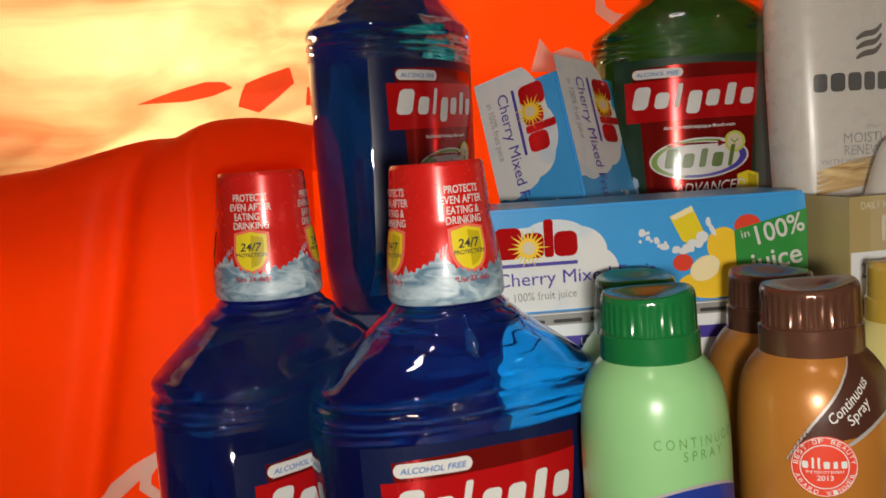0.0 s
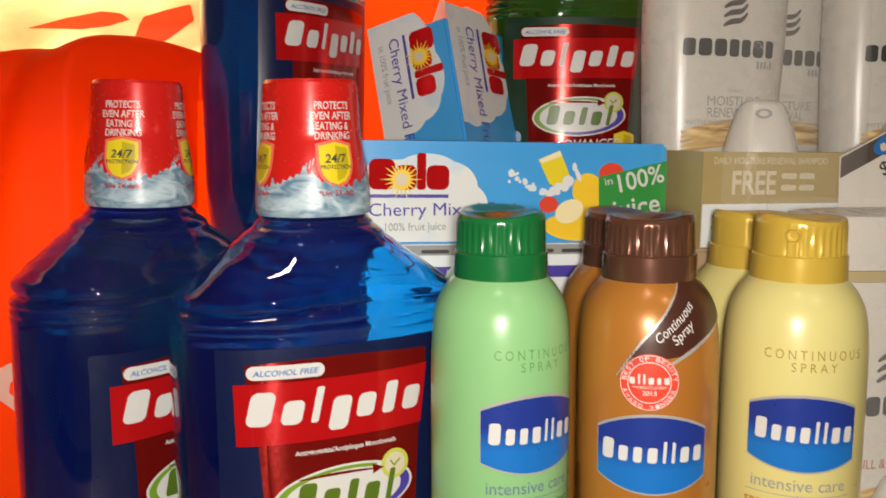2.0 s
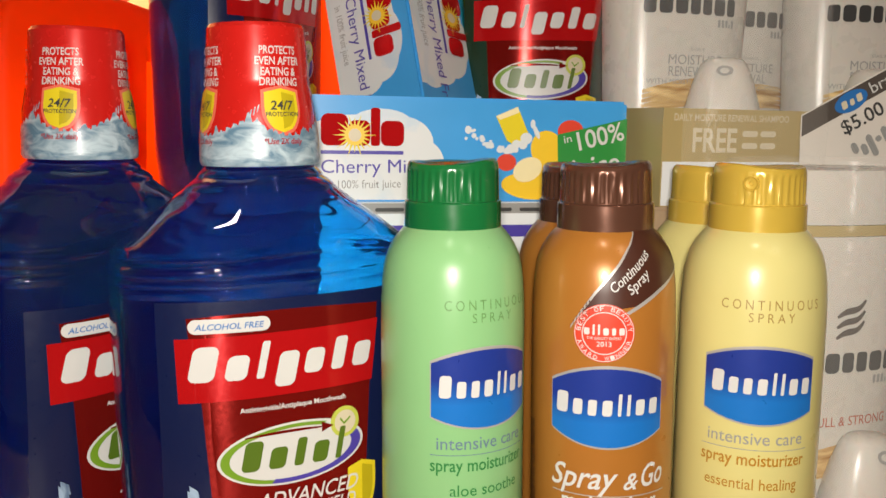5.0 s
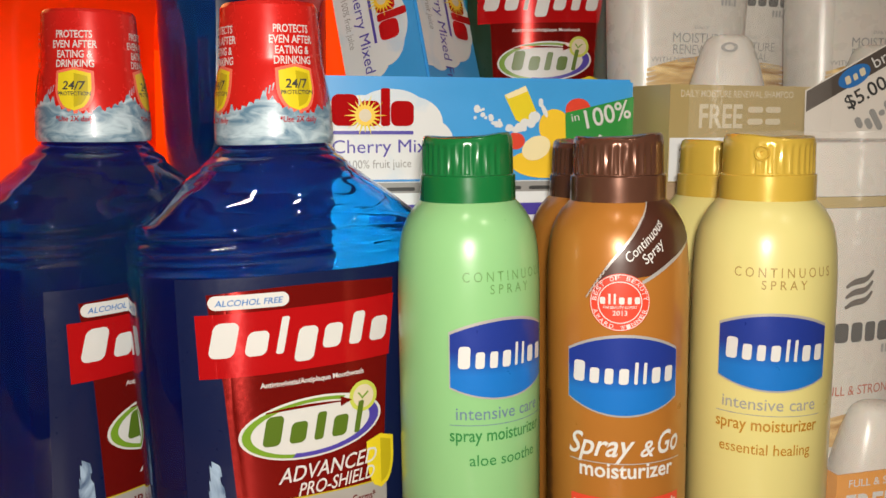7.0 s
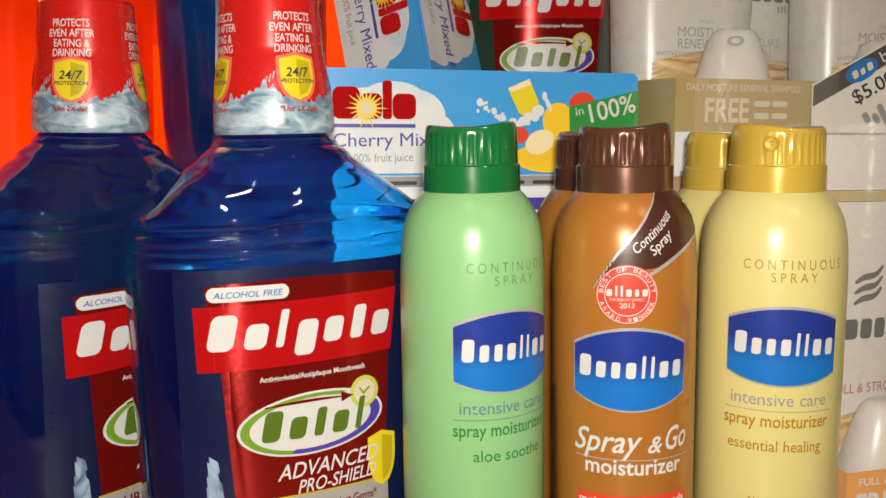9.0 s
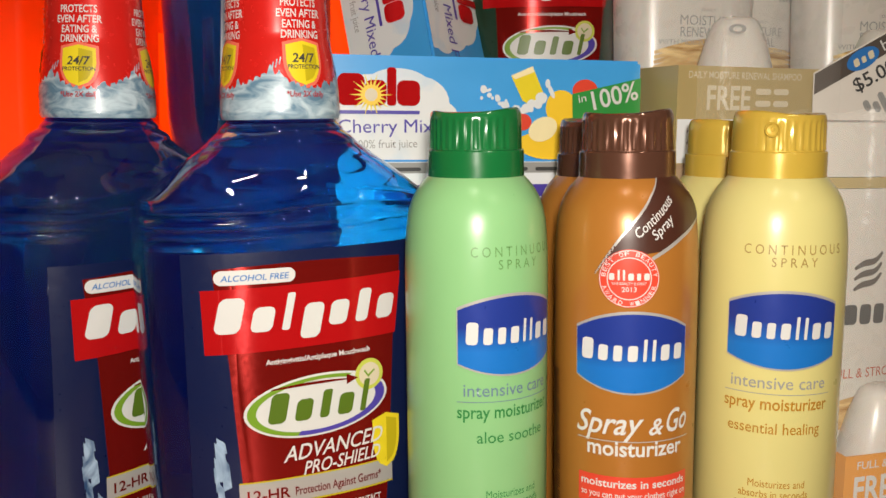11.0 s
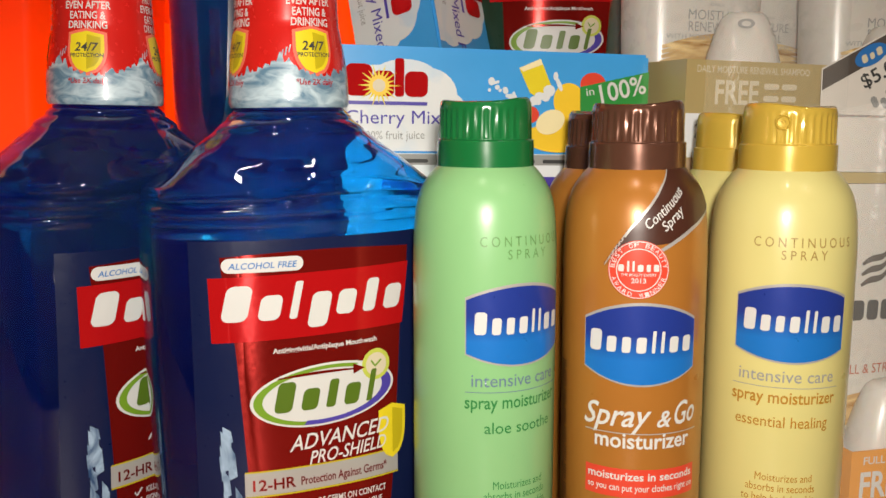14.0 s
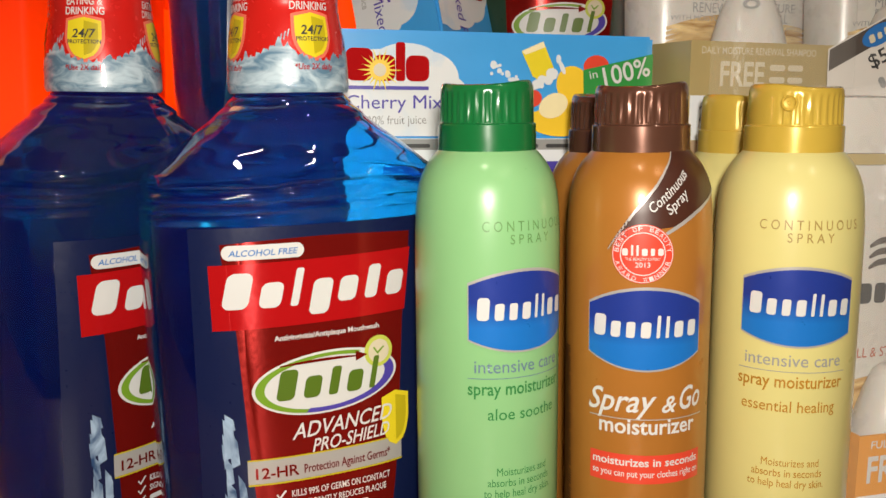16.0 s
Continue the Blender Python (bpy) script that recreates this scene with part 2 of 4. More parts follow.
def bottle_rings():
    """The bottle's rings; the shoulder is moulded in flat facets with swept creases."""
    rings = [squircle(w, d, e, z, 144) for z, w, d, e in BOTTLE if z < 0.1397]
    for k in range(60):
        z = 0.1400 + 0.0008 * k
        w, d, _ = interp(BOTTLE, z)
        p, corner = interp(SHOULDER, z)
        fade_out = min(1.0, max(0.0, (0.185 - z) / 0.010))
        ring = []
        for x, y, zz in facet_ring(w, d, p, corner, z):
            sweep = 0.0016 * math.sin(62 * x + 0.8)
            crease = -0.0012 * math.exp(-((z - 0.1535 - sweep) / 0.0011) ** 2) - 0.0010 * math.exp(-((z - 0.1478 - 0.4 * sweep) / 0.0009) ** 2)
            crease += 0.0007 * math.exp(-((z - 0.1595 - 1.6 * sweep) / 0.0022) ** 2)
            n = noise.noise(Vector((x * 38, y * 38, z * 70)))
            n += 0.7 * noise.noise(Vector((x * 110, y * 110, z * 160)))
            f = 1 + (0.0008 * n + 1.1 * crease) * fade_out / max(0.02, math.hypot(x, y))
            ring.append((x * f, y * f, zz))
        rings.append(ring)
    w, d, e = interp(BOTTLE, 0.192)
    return rings + [squircle(w, d, e, 0.1895, 144), squircle(w, d, e, 0.192, 144)]


def mouthwash(m, liquid, label):
    b = thing("mouthwash_bottle", m, label, "mouthwash", "mouthwash bottles")
    body = part("body", loft(bottle_rings()), liquid, b, angle=50)
    body.visible_shadow = False  # clear liquid lets the lamps shine through
    cap = part("cap", turned([(r, z) for z, r in CAPZ]), CAP_RED, b, "red and white printed cap sleeve", angle=30)
    return b, cap


B1, C1 = mouthwash(pose(0.0298, 0.400, 0, 0, -1.4, 0) @ pose(0, 0, 0, 0, 0, 19), BLUE_LIQUID, "blue mouthwash bottle with red label beside spray cans")
B2, C2 = mouthwash(pose(-0.0565, 0.437, 0, 0, 0, 59), BLUE_LIQUID, "blue mouthwash bottle turned aside, against red bag")
B3, C3 = mouthwash(pose(-0.0020, 0.571, 0.160, 0, 0, 63), BLUE_LIQUID, "dark blue mouthwash bottle raised on cartons behind")
B4, C4 = mouthwash(pose(0.184, 0.617, 0.156, -2, 0, -8), GREEN_LIQUID, "green mouthwash bottle raised on cartons behind")

# ---- spray cans ----
CAN = [(0.0, 0.0245), (0.0015, 0.0268), (0.005, 0.0278), (0.122, 0.0278), (0.132, 0.02778), (0.140, 0.0276), (0.1477, 0.0271), (0.1520, 0.02660), (0.1555, 0.0259),
       (0.1585, 0.02495), (0.1612, 0.02365), (0.1637, 0.0221), (0.1660, 0.0203), (0.1680, 0.0184), (0.1695, 0.0168)]


def spray_can(m, paint, cap_mat, label, nozzle=60.0):
    """nozzle: the way the cap's lip points, in degrees from the can's front."""
    c = thing("spray_can", m, label, "spray can", "spray cans")
    part("body", turned([(r, z) for z, r in CAN]), paint, c)
    ring = turned([(0.0174, 0.1672), (0.0182, 0.1674), (0.0185, 0.1677), (0.0184, 0.1773), (0.0182, 0.1777), (0.0175, 0.1780)])
    part("cap_ring", ring, cap_mat, c, angle=18)
    n, rings = 144, []
    nx, ny = math.sin(radians(nozzle)), -math.cos(radians(nozzle))
    for k, (r, z) in enumerate([(0.0176, 0.1779), (0.0176, 0.1782), (0.0176, 0.1788), (0.0174, 0.1882), (0.0174, 0.1894), (0.0172, 0.1906), (0.0167, 0.1915), (0.0159, 0.1921), (0.0146, 0.1922), (0.012, 0.1920), (0.008, 0.1918), (0.003, 0.1917)]):
        ring = []
        for i in range(n):
            a = 2 * math.pi * i / n
            x, y = math.cos(a), math.sin(a)
            s, t = (x * nx + y * ny) * r / 0.018, (y * nx - x * ny) * r / 0.018
            lip = 0.0015 * math.exp(-((s - 0.85) / 0.42) ** 2) + 0.0009 * math.exp(-((s + 0.95) / 0.3) ** 2)
            pad = -0.0026 * math.exp(-((s + 0.1) / 0.55) ** 2 - (t / 0.55) ** 2)
            grow = max(0.0, min(1.0, (z - 0.1880) / 0.0040)) if k < 8 else 1.0
            rib = -0.0005 if (1 < k < 4 and i % 4 < 2 and s < 0.72) else 0
            ring.append(((r + rib) * x, (r + rib) * y, z + grow * (lip + (pad if k > 6 else 0.0))))
        rings.append(ring)
    part("spray_cap", loft(rings), cap_mat, c, angle=28)
    return c


K1 = spray_can(pose(0.1040, 0.363, 0, 0, -1.0, 0) @ pose(0, 0, 0, 0, 0, 20.5), GREEN_CAN, GREEN_CAP, "pale green spray can with dark green cap", 60)
K2 = spray_can(pose(0.1640, 0.361, 0, 0, -1.3, 0) @ pose(0, 0, 0, 0, 0, -11), BROWN_CAN, BROWN_CAP, "copper brown spray can with dark brown cap", 85)
K3 = spray_can(pose(0.2232, 0.361, 0, 0, -0.6, 0) @ pose(0, 0, 0, 0, 0, -15), YELLOW_CAN, GOLD_CAP, "pale yellow spray can with golden cap", -72)
K4 = spray_can(pose(0.108, 0.425, -0.0035, 0, 0, 30), GREEN_CAN, GREEN_CAP, "pale green spray can in the second row", 150)
K5 = spray_can(pose(0.165, 0.418, -0.0035, 0, 0, 60), BROWN_CAN, BROWN_CAP, "copper brown spray can in the second row", 150)
K6 = spray_can(pose(0.2255, 0.418, -0.0035, 0, 0, 50), YELLOW_CAN, GOLD_CAP, "pale yellow spray can in the second row", -120)


# ---- fruit cartons ----
def carton(m, size, label, mat=None):
    c = thing("fruit_carton", m, label, "carton", "fruit cartons")
    w, d, h = size
    part("box", box_mesh(-0.011, w, 0, d, 0, h), mat or CARTON_BLUE, c)
    return c


D1 = carton(pose(0.047, 0.453, 0.1685, 0, 0, 7), (0.156, 0.055, 0.0505), "blue and white fruit cup carton lying flat")
D2 = carton(pose(0.050, 0.4485, 0.112, 0, 0, 7), (0.158, 0.060, 0.0565), "white fruit carton with purple stripe lying below", CARTON_WHITE)

# leaning carton: corner nearest the front, edges to its two sides
corner, upw = Vector((0.0918, 0.555, 0.290)), Vector((-0.167, 0.2, 1.0)).normalized()
lf, rt = Vector((-0.80, 0.60, 0)), Vector((0.60, 0.80, 0))
lf = (lf - upw * lf.dot(upw)).normalized()
rt = upw.cross(lf) if upw.cross(lf).dot(rt) > 0 else lf.cross(upw)
LEAN_M = Matrix.Translation(corner + lf * 0.058) @ Matrix((-upw, rt, -lf)).transposed().to_4x4()
D3 = thing("fruit_carton", LEAN_M, "blue and white fruit carton standing on end, leaning", "carton", "fruit cartons")
part("box", box_mesh(-0.001, 0.150, 0, 0.074, 0, 0.058), CARTON_BLUE, D3)


# ---- cartons that carry the back row ----
def plain_carton(x0, x1, y0, y1, z0, z1, label, mat=None):
    c = finish("cardboard_box", box_mesh(x0, x1, y0, y1, z0, z1), mat or CARD_PLAIN)
    return tagged(c, label, "cardboard box", "stacked boxes")


plain_carton(-0.043, 0.050, 0.525, 0.625, 0, 0.160, "dark navy cardboard box under the raised bottle", CARD_NAVY)
plain_carton(0.055, 0.125, 0.53, 0.70, 0, 0.126, "brown cardboard box under the leaning carton")
plain_carton(0.127, 0.245, 0.585, 0.66, 0, 0.156, "brown cardboard box under the green bottle")
plain_carton(0.055, 0.195, 0.455, 0.512, 0, 0.112, "brown cardboard box under the fruit cartons")
plain_carton(0.208, 0.42, 0.446, 0.60, 0, 0.168, "brown cardboard box under the shampoo pack")


# ---- shampoo packs ----
def shampoo(m, label):
    b = thing("shampoo_bottle", m, label, "shampoo", "shampoo bottles")
    prof = [(0.0, 0.033, 0.02, 2.6), (0.003, 0.035, 0.022, 2.6), (0.05, 0.0395, 0.0235, 2.5), (0.11, 0.0425, 0.024, 2.5), (0.15, 0.043, 0.024, 2.5),
            (0.160, 0.0425, 0.0235, 2.5)]
    part("body", loft([squircle(w, d, e, z) for z, w, d, e in prof]), WHITE_BOTTLE, b)
    part("band", loft([squircle(w, d, e, z) for z, w, d, e in [(0.1602, 0.0425, 0.0236, 2.5), (0.165, 0.0424, 0.0236, 2.5)]]), GOLD_CARD, b, "champagne gold band")
    top = [(0.1652, 0.042, 0.0232, 2.5), (0.185, 0.041, 0.0225, 2.5), (0.189, 0.0395, 0.021, 2.5), (0.190, 0.036, 0.018, 2.5)]
    part("cap", loft([squircle(w, d, e, z) for z, w, d, e in top]), WHITE_BOTTLE, b)
    return b


def conditioner(m, label):
    b = thing("conditioner_bottle", m, label, "conditioner", "conditioner bottles")
    prof = [(0.0, 0.021, 0.015, 2.4), (0.01, 0.0215, 0.0155, 2.4), (0.040, 0.0205, 0.015, 2.3), (0.050, 0.0180, 0.014, 2.2), (0.060, 0.0152, 0.0122, 2.1), (0.067, 0.0126, 0.0100, 2.0), (0.0700, 0.0110, 0.0085, 2.0), (0.0718, 0.0088, 0.0066, 2.0), (0.0726, 0.004, 0.003, 2.0)]
    part("body", loft([squircle(w, d, e, z) for z, w, d, e in prof]), WHITE_BOTTLE, b)
    return b


def sleeve(m, w, d, h, mat, label):
    s = thing("card_sleeve", m, label, "carton", "card sleeves")
    t = 0.0008
    for name, dims in (("front_panel", (0, w, 0, t, 0, h)), ("back_panel", (0, w, d - t, d, 0, h)), ("side_panel", (0, t, t, d - t, 0, h)), ("side_panel", (w - t, w, t, d - t, 0, h))):
        part(name, box_mesh(*dims, bevel=0), mat, s, smooth=False)
    return s


S1 = sleeve(pose(0.2125, 0.449, 0.168, 0, 0, 13.4), 0.087, 0.10, 0.048, GOLD_CARD, "gold and white card sleeve round shampoo bottles")
P1 = shampoo(pose(0.2415, 0.522, 0.168, 0, 0, 14), "white shampoo bottle in a shrink-wrapped pack")
P2 = shampoo(pose(0.296, 0.572, 0.168, 0, 0, 10), "white shampoo bottle standing behind another")
P3 = shampoo(pose(0.354, 0.534, 0.168, 0, 0, 8), "white shampoo bottle behind a paper coupon")
N1 = conditioner(pose(0.2535, 0.478, 0.170, 0, 0, -20), "small white domed conditioner bottle in the sleeve")
P4 = shampoo(pose(0.283, 0.420, 0, 0, 0, 12), "white shampoo bottle with clear film, beside yellow can")
S3 = sleeve(pose(0.3045, 0.4745, 0.168, 0, 0, 13), 0.082, 0.085, 0.048, GOLD_CARD, "gold card sleeve behind the paper coupon")
N3 = conditioner(pose(0.350, 0.502, 0.168, 0, 0, -15), "small white domed conditioner bottle behind coupon")
N2 = conditioner(pose(0.292, 0.388, 0, 0, 0, 12), "small white domed conditioner bottle in orange sleeve")
S2 = sleeve(pose(0.262, 0.365, 0.0, 0, 0, 10), 0.085, 0.085, 0.048, ORANGE_CARD, "orange and white card sleeve round shampoo bottles")


# ---- bags ----
def sheet(name, nu, nv, fn, mat, label):
    bm = bmesh.new()
    g = [[bm.verts.new(fn(i / nu, j / nv)) for i in range(nu + 1)] for j in range(nv + 1)]
    for j in range(nv):
        for i in range(nu):
            bm.faces.new((g[j][i], g[j][i + 1], g[j + 1][i + 1], g[j + 1][i]))
    ob = finish(name, bm, mat, angle=80)
    return ob


BAG_TOP = [(-0.44, 0.237), (-0.25, 0.245), (-0.184, 0.2515), (-0.15, 0.259), (-0.128, 0.264), (-0.114, 0.2635), (-0.104, 0.268), (-0.094, 0.272), (-0.08, 0.2735), (-0.066, 0.272), (-0.055, 0.269), (-0.046, 0.266), (-0.02, 0.255)]


def left_bag(u, v):
    """The full red bag: v runs from the table up its front and over the top."""
    x = -0.44 + 0.39 * u
    y = 0.462 + 1.3 * max(0.0, x + 0.10) + 0.012 * math.sin(8 * x)
    top = sum(interp(BAG_TOP, x + 0.003 * k)[0] for k in (-1, 0, 1)) / 3
    crease = math.exp(-((x + 0.117 + 0.06 * (1 - v)) / 0.010) ** 2)
    r = 0.03
    if v < 0.7:
        z, back = (top - r) * v / 0.7, 0.0
    elif v < 0.9:
        a = (v - 0.7) / 0.2 * math.pi / 2
        z, back = top - r + r * math.sin(a), r - r * math.cos(a)
    else:
        z, back = top - 0.03 * (v - 0.9) / 0.1, r + 0.05 * (v - 0.9) / 0.1
    back += 0.022 * min(1.0, z / top) + 0.010 * crease
    n = noise.noise(Vector((x * 13 + y * 6, 4.0, z * 8)))
    m = noise.noise(Vector((x * 40 + y * 20, 9.0, z * 14)))
    return (x, y + back + 0.006 * n + 0.0012 * m, max(0.001, z + 0.0015 * n))


LB = sheet("shopping_bag", 170, 90, left_bag, RED_BAG, "")
tagged(LB, "full red-orange plastic shopping bag with white print", "bag", "shopping bags")


def back_bag_top(x):
    """Its height: low where it sags behind the full bag, high where it hangs."""
    return interp([(-0.14, 0.252), (-0.10, 0.262), (-0.06, 0.268), (-0.035, 0.285), (0.0, 0.55), (0.7, 0.55)], x)[0]


def back_bag(u, v):
    x = -0.14 + 0.83 * u
    z = 0.001 + back_bag_top(x) * v
    # left end bends forward unseen, shielding a bottle from the point light
    y = 0.74 + 0.03 * math.sin(7 * x + 3 * z) - 0.02 * v - 2.0 * max(0.0, -0.075 - x)
    n = noise.noise(Vector((x * 8, 1.0, z * 8)))
    return (x, y + 0.02 * n, z)


RB = sheet("shopping_bag", 110, 40, back_bag, RED_BAG, "")
tagged(RB, "red-orange plastic bag hanging behind the bottles", "bag", "shopping bags")


def pale_bag(u, v):
    x = -0.62 + 0.64 * u
    z = 0.001 + 0.6 * v
    fold = math.sin(26 * z + 5 * x + 2.2 * noise.noise(Vector((x * 5, 2.0, z * 4))))
    y = 0.82 + 0.012 * fold - 0.05 * v + 0.05 * math.sin(3 * x)
    n = noise.noise(Vector((x * 6, 3.0, z * 20)))
    k = abs(noise.noise(Vector((x * 16, 7.0, z * 26))))
    return (x, y + 0.022 * n + 0.014 * k, z)


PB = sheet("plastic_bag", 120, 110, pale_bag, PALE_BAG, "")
tagged(PB, "crumpled cream plastic bag with light shining through", "bag", "shopping bags")


# ---- printing: flat shapes laid on curved or plane surfaces ----
def ink(name, colour, rough=0.35, metal=0.0, vary=0.04, coat=0.2):
    return material(name, colour, rough, metal=metal, vary=vary, scale=120, coat=coat)


INK_WHITE = ink("white_print", (0.62, 0.62, 0.6))
INK_RED = ink("bright_red_print", (0.54, 0.008, 0.010), 0.19, metal=0.3, coat=0.0)
INK_DARKRED = ink("dark_red_foil", (0.33, 0.013, 0.010), 0.19, metal=0.65, vary=0.03, coat=0.0)
for foil in (INK_RED, INK_DARKRED):
    # brushed round the bottle, so that a lamp's glint runs up and down
    b = foil.node_tree.nodes["Principled BSDF"]
    tan = foil.node_tree.nodes.new("ShaderNodeTangent")
    tan.direction_type, tan.axis = "RADIAL", "Z"
    b.inputs["Anisotropic"].default_value, b.inputs["Anisotropic Rotation"].default_value = 0.95, 0.25
    foil.node_tree.links.new(tan.outputs[0], b.inputs["Tangent"])
INK_NAVY = ink("navy_print", (0.005, 0.010, 0.050), 0.3)
INK_FOREST = ink("forest_green_print", (0.008, 0.035, 0.018), 0.3)
INK_BLUE = ink("blue_print", (0.03, 0.16, 0.45))
INK_LEAF = ink("leaf_green_print", (0.16, 0.3, 0.02))
INK_MOSS = ink("moss_green_print", (0.085, 0.15, 0.012))
INK_LIME = ink("lime_print", (0.5, 0.55, 0.08))
INK_YELLOW = ink("yellow_print", (0.75, 0.6, 0.02))
INK_OLIVE = ink("olive_yellow_print", (0.5, 0.4, 0.01))
INK_SILVER = ink("silver_foil", (0.45, 0.43, 0.41), 0.34, metal=0.25)
INK_BLACK = ink("charcoal_print", (0.05, 0.05, 0.05))
INK_COAL = ink("warm_charcoal_print", (0.085, 0.07, 0.06))
INK_GREY = ink("grey_print", (0.3, 0.3, 0.29))
INK_STEEL = ink("blue_grey_print", (0.13, 0.2, 0.26))
INK_GREEN = ink("dark_green_print", (0.03, 0.2, 0.05))
INK_SAGE = ink("sage_green_print", (0.13, 0.28, 0.09))
INK_OCHRE = ink("ochre_print", (0.42, 0.2, 0.015))
INK_TAN = ink("tan_print", (0.36, 0.24, 0.07))
INK_BROWN = ink("dark_brown_print", (0.06, 0.02, 0.012))
INK_CORAL = ink("coral_red_print", (0.68, 0.06, 0.03))
INK_PURPLE = ink("violet_blue_print", (0.07, 0.05, 0.34))
INK_BANNER = ink("green_banner_print", (0.03, 0.26, 0.05))
INK_HALO = ink("pale_pink_print", (0.8, 0.16, 0.1))
INK_PEACH = ink("peach_print", (0.85, 0.55, 0.03))
INK_PALE_PEACH = ink("pale_apple_print", (0.85, 0.74, 0.42))
INK_RUST = ink("rust_print", (0.42, 0.1, 0.05))
INK_CREAM = ink("cream_print", (0.63, 0.56, 0.4))


def streaky(name, dark, light, scale, stretch, rough=0.35, contrast=(0.35, 0.65)):
    """A print or film of two tones in streaks."""
    m = material(name, light, rough, coat=0.2)
    nt = m.node_tree
    tc = nt.nodes.new("ShaderNodeTexCoord")
    mp = nt.nodes.new("ShaderNodeMapping")
    mp.inputs["Scale"].default_value = stretch
    n = nt.nodes.new("ShaderNodeTexNoise")
    n.inputs["Scale"].default_value, n.inputs["Detail"].default_value, n.inputs["Distortion"].default_value = scale, 6.0, 1.2
    r = nt.nodes.new("ShaderNodeValToRGB")
    r.color_ramp.elements[0].position, r.color_ramp.elements[1].position = contrast
    r.color_ramp.elements[0].color, r.color_ramp.elements[1].color = (*dark, 1), (*light, 1)
    nt.links.new(tc.outputs["Object"], mp.inputs[0])
    nt.links.new(mp.outputs[0], n.inputs["Vector"])
    nt.links.new(n.outputs[0], r.inputs[0])
    nt.links.new(r.outputs[0], nt.nodes["Principled BSDF"].inputs["Base Color"])
    return m


def fade(name, low, high, rough=0.3, metal=0.2):
    """A print that fades from one colour to another over its own height."""
    m = material(name, low, rough, metal=metal, coat=0.3)
    nt = m.node_tree
    tc = nt.nodes.new("ShaderNodeTexCoord")
    sp = nt.nodes.new("ShaderNodeSeparateXYZ")
    r = nt.nodes.new("ShaderNodeValToRGB")
    r.color_ramp.elements[0].position, r.color_ramp.elements[1].position = 0.3, 0.62
    r.color_ramp.elements[0].color, r.color_ramp.elements[1].color = (*low, 1), (*high, 1)
    nt.links.new(tc.outputs["Generated"], sp.inputs[0])
    nt.links.new(sp.outputs[2], r.inputs[0])
    nt.links.new(r.outputs[0], nt.nodes["Principled BSDF"].inputs["Base Color"])
    return m


SPLASH = streaky("icy_splash_print", (0.11, 0.21, 0.3), (0.5, 0.62, 0.68), 90, (1, 1, 2.2))
ICE = streaky("ice_shard_print", (0.02, 0.06, 0.15), (0.34, 0.46, 0.6), 110, (1, 1, 0.6))
PLATE = fade("blue_plate_print", (0.015, 0.19, 0.62), (0.02, 0.045, 0.3))
HAIR_SWIRL = streaky("gold_swirl_print", (0.34, 0.17, 0.03), (0.8, 0.6, 0.28), 60, (0.4, 1, 3))

BAG_WHITE = material("white_bag_print", (0.85, 0.62, 0.5), 0.4, translucent=0.3)
BAG_RED = material("red_bag_print", (0.8, 0.08, 0.02), 0.4, vary=0.2, scale=30, translucent=0.4)

FONTS = {}


def glyphs(s, bold=0.0, shear=0.0):
    """Outline of a line of text as points and triangles, with its bounds."""
    bold *= 0.6
    key = (s, bold, shear)
    if key not in FONTS:
        cu = bpy.data.curves.new("lettering", "FONT")
        cu.body, cu.size, cu.offset, cu.shear, cu.resolution_u = s, 1.0, bold, shear, 3
        ob = new("lettering", cu)
        bpy.context.view_layer.update()
        me = bpy.data.meshes.new_from_object(ob.evaluated_get(bpy.context.evaluated_depsgraph_get()))
        pts = [(v.co.x, v.co.y) for v in me.vertices]
        faces = [tuple(p.vertices) for p in me.polygons]
        bpy.data.objects.remove(ob)
        bpy.data.curves.remove(cu)
        bpy.data.meshes.remove(me)
        xs = [p[0] for p in pts]
        FONTS[key] = (pts, faces, min(xs), max(xs))
    return FONTS[key]


def line(s, p0, p1, h, bold=0.012, shear=0.0):
    """A line of text from p0 to p1 along its base, with capitals h high."""
    pts, faces, a, b = glyphs(s, bold, shear)
    du, dv = p1[0] - p0[0], p1[1] - p0[1]
    n = math.hypot(du, dv)
    cu, cv = du / n, dv / n
    out = []
    for x, y in pts:
        q, r = (x - a) / (b - a) * n, y / 0.70 * h
        out.append((p0[0] + q * cu - r * cv, p0[1] + q * cv + r * cu))
    return out, faces


def patch(u0, u1, low, high, nu=24, nv=6):
    """An area between two curves of u."""
    lo = low if callable(low) else (lambda u: low)
    hi = high if callable(high) else (lambda u: high)
    pts, faces = [], []
    for i in range(nu + 1):
        u = u0 + (u1 - u0) * i / nu
        for j in range(nv + 1):
            pts.append((u, lo(u) + (hi(u) - lo(u)) * j / nv))
    for i in range(nu):
        for j in range(nv):
            a = i * (nv + 1) + j
            faces.append((a, a + nv + 1, a + nv + 2, a + 1))
    return pts, faces


def quad(a, b, c, d, nu=20, nv=5):
    """A four-sided area: a, b along the base, c above b, d above a."""
    pts, faces = [], []
    for i in range(nu + 1):
        f = i / nu
        for j in range(nv + 1):
            g = j / nv
            pts.append(tuple((a[k] * (1 - f) + b[k] * f) * (1 - g) + (d[k] * (1 - f) + c[k] * f) * g for k in (0, 1)))
    for i in range(nu):
        for j in range(nv):
            k = i * (nv + 1) + j
            faces.append((k, k + nv + 1, k + nv + 2, k + 1))
    return pts, faces


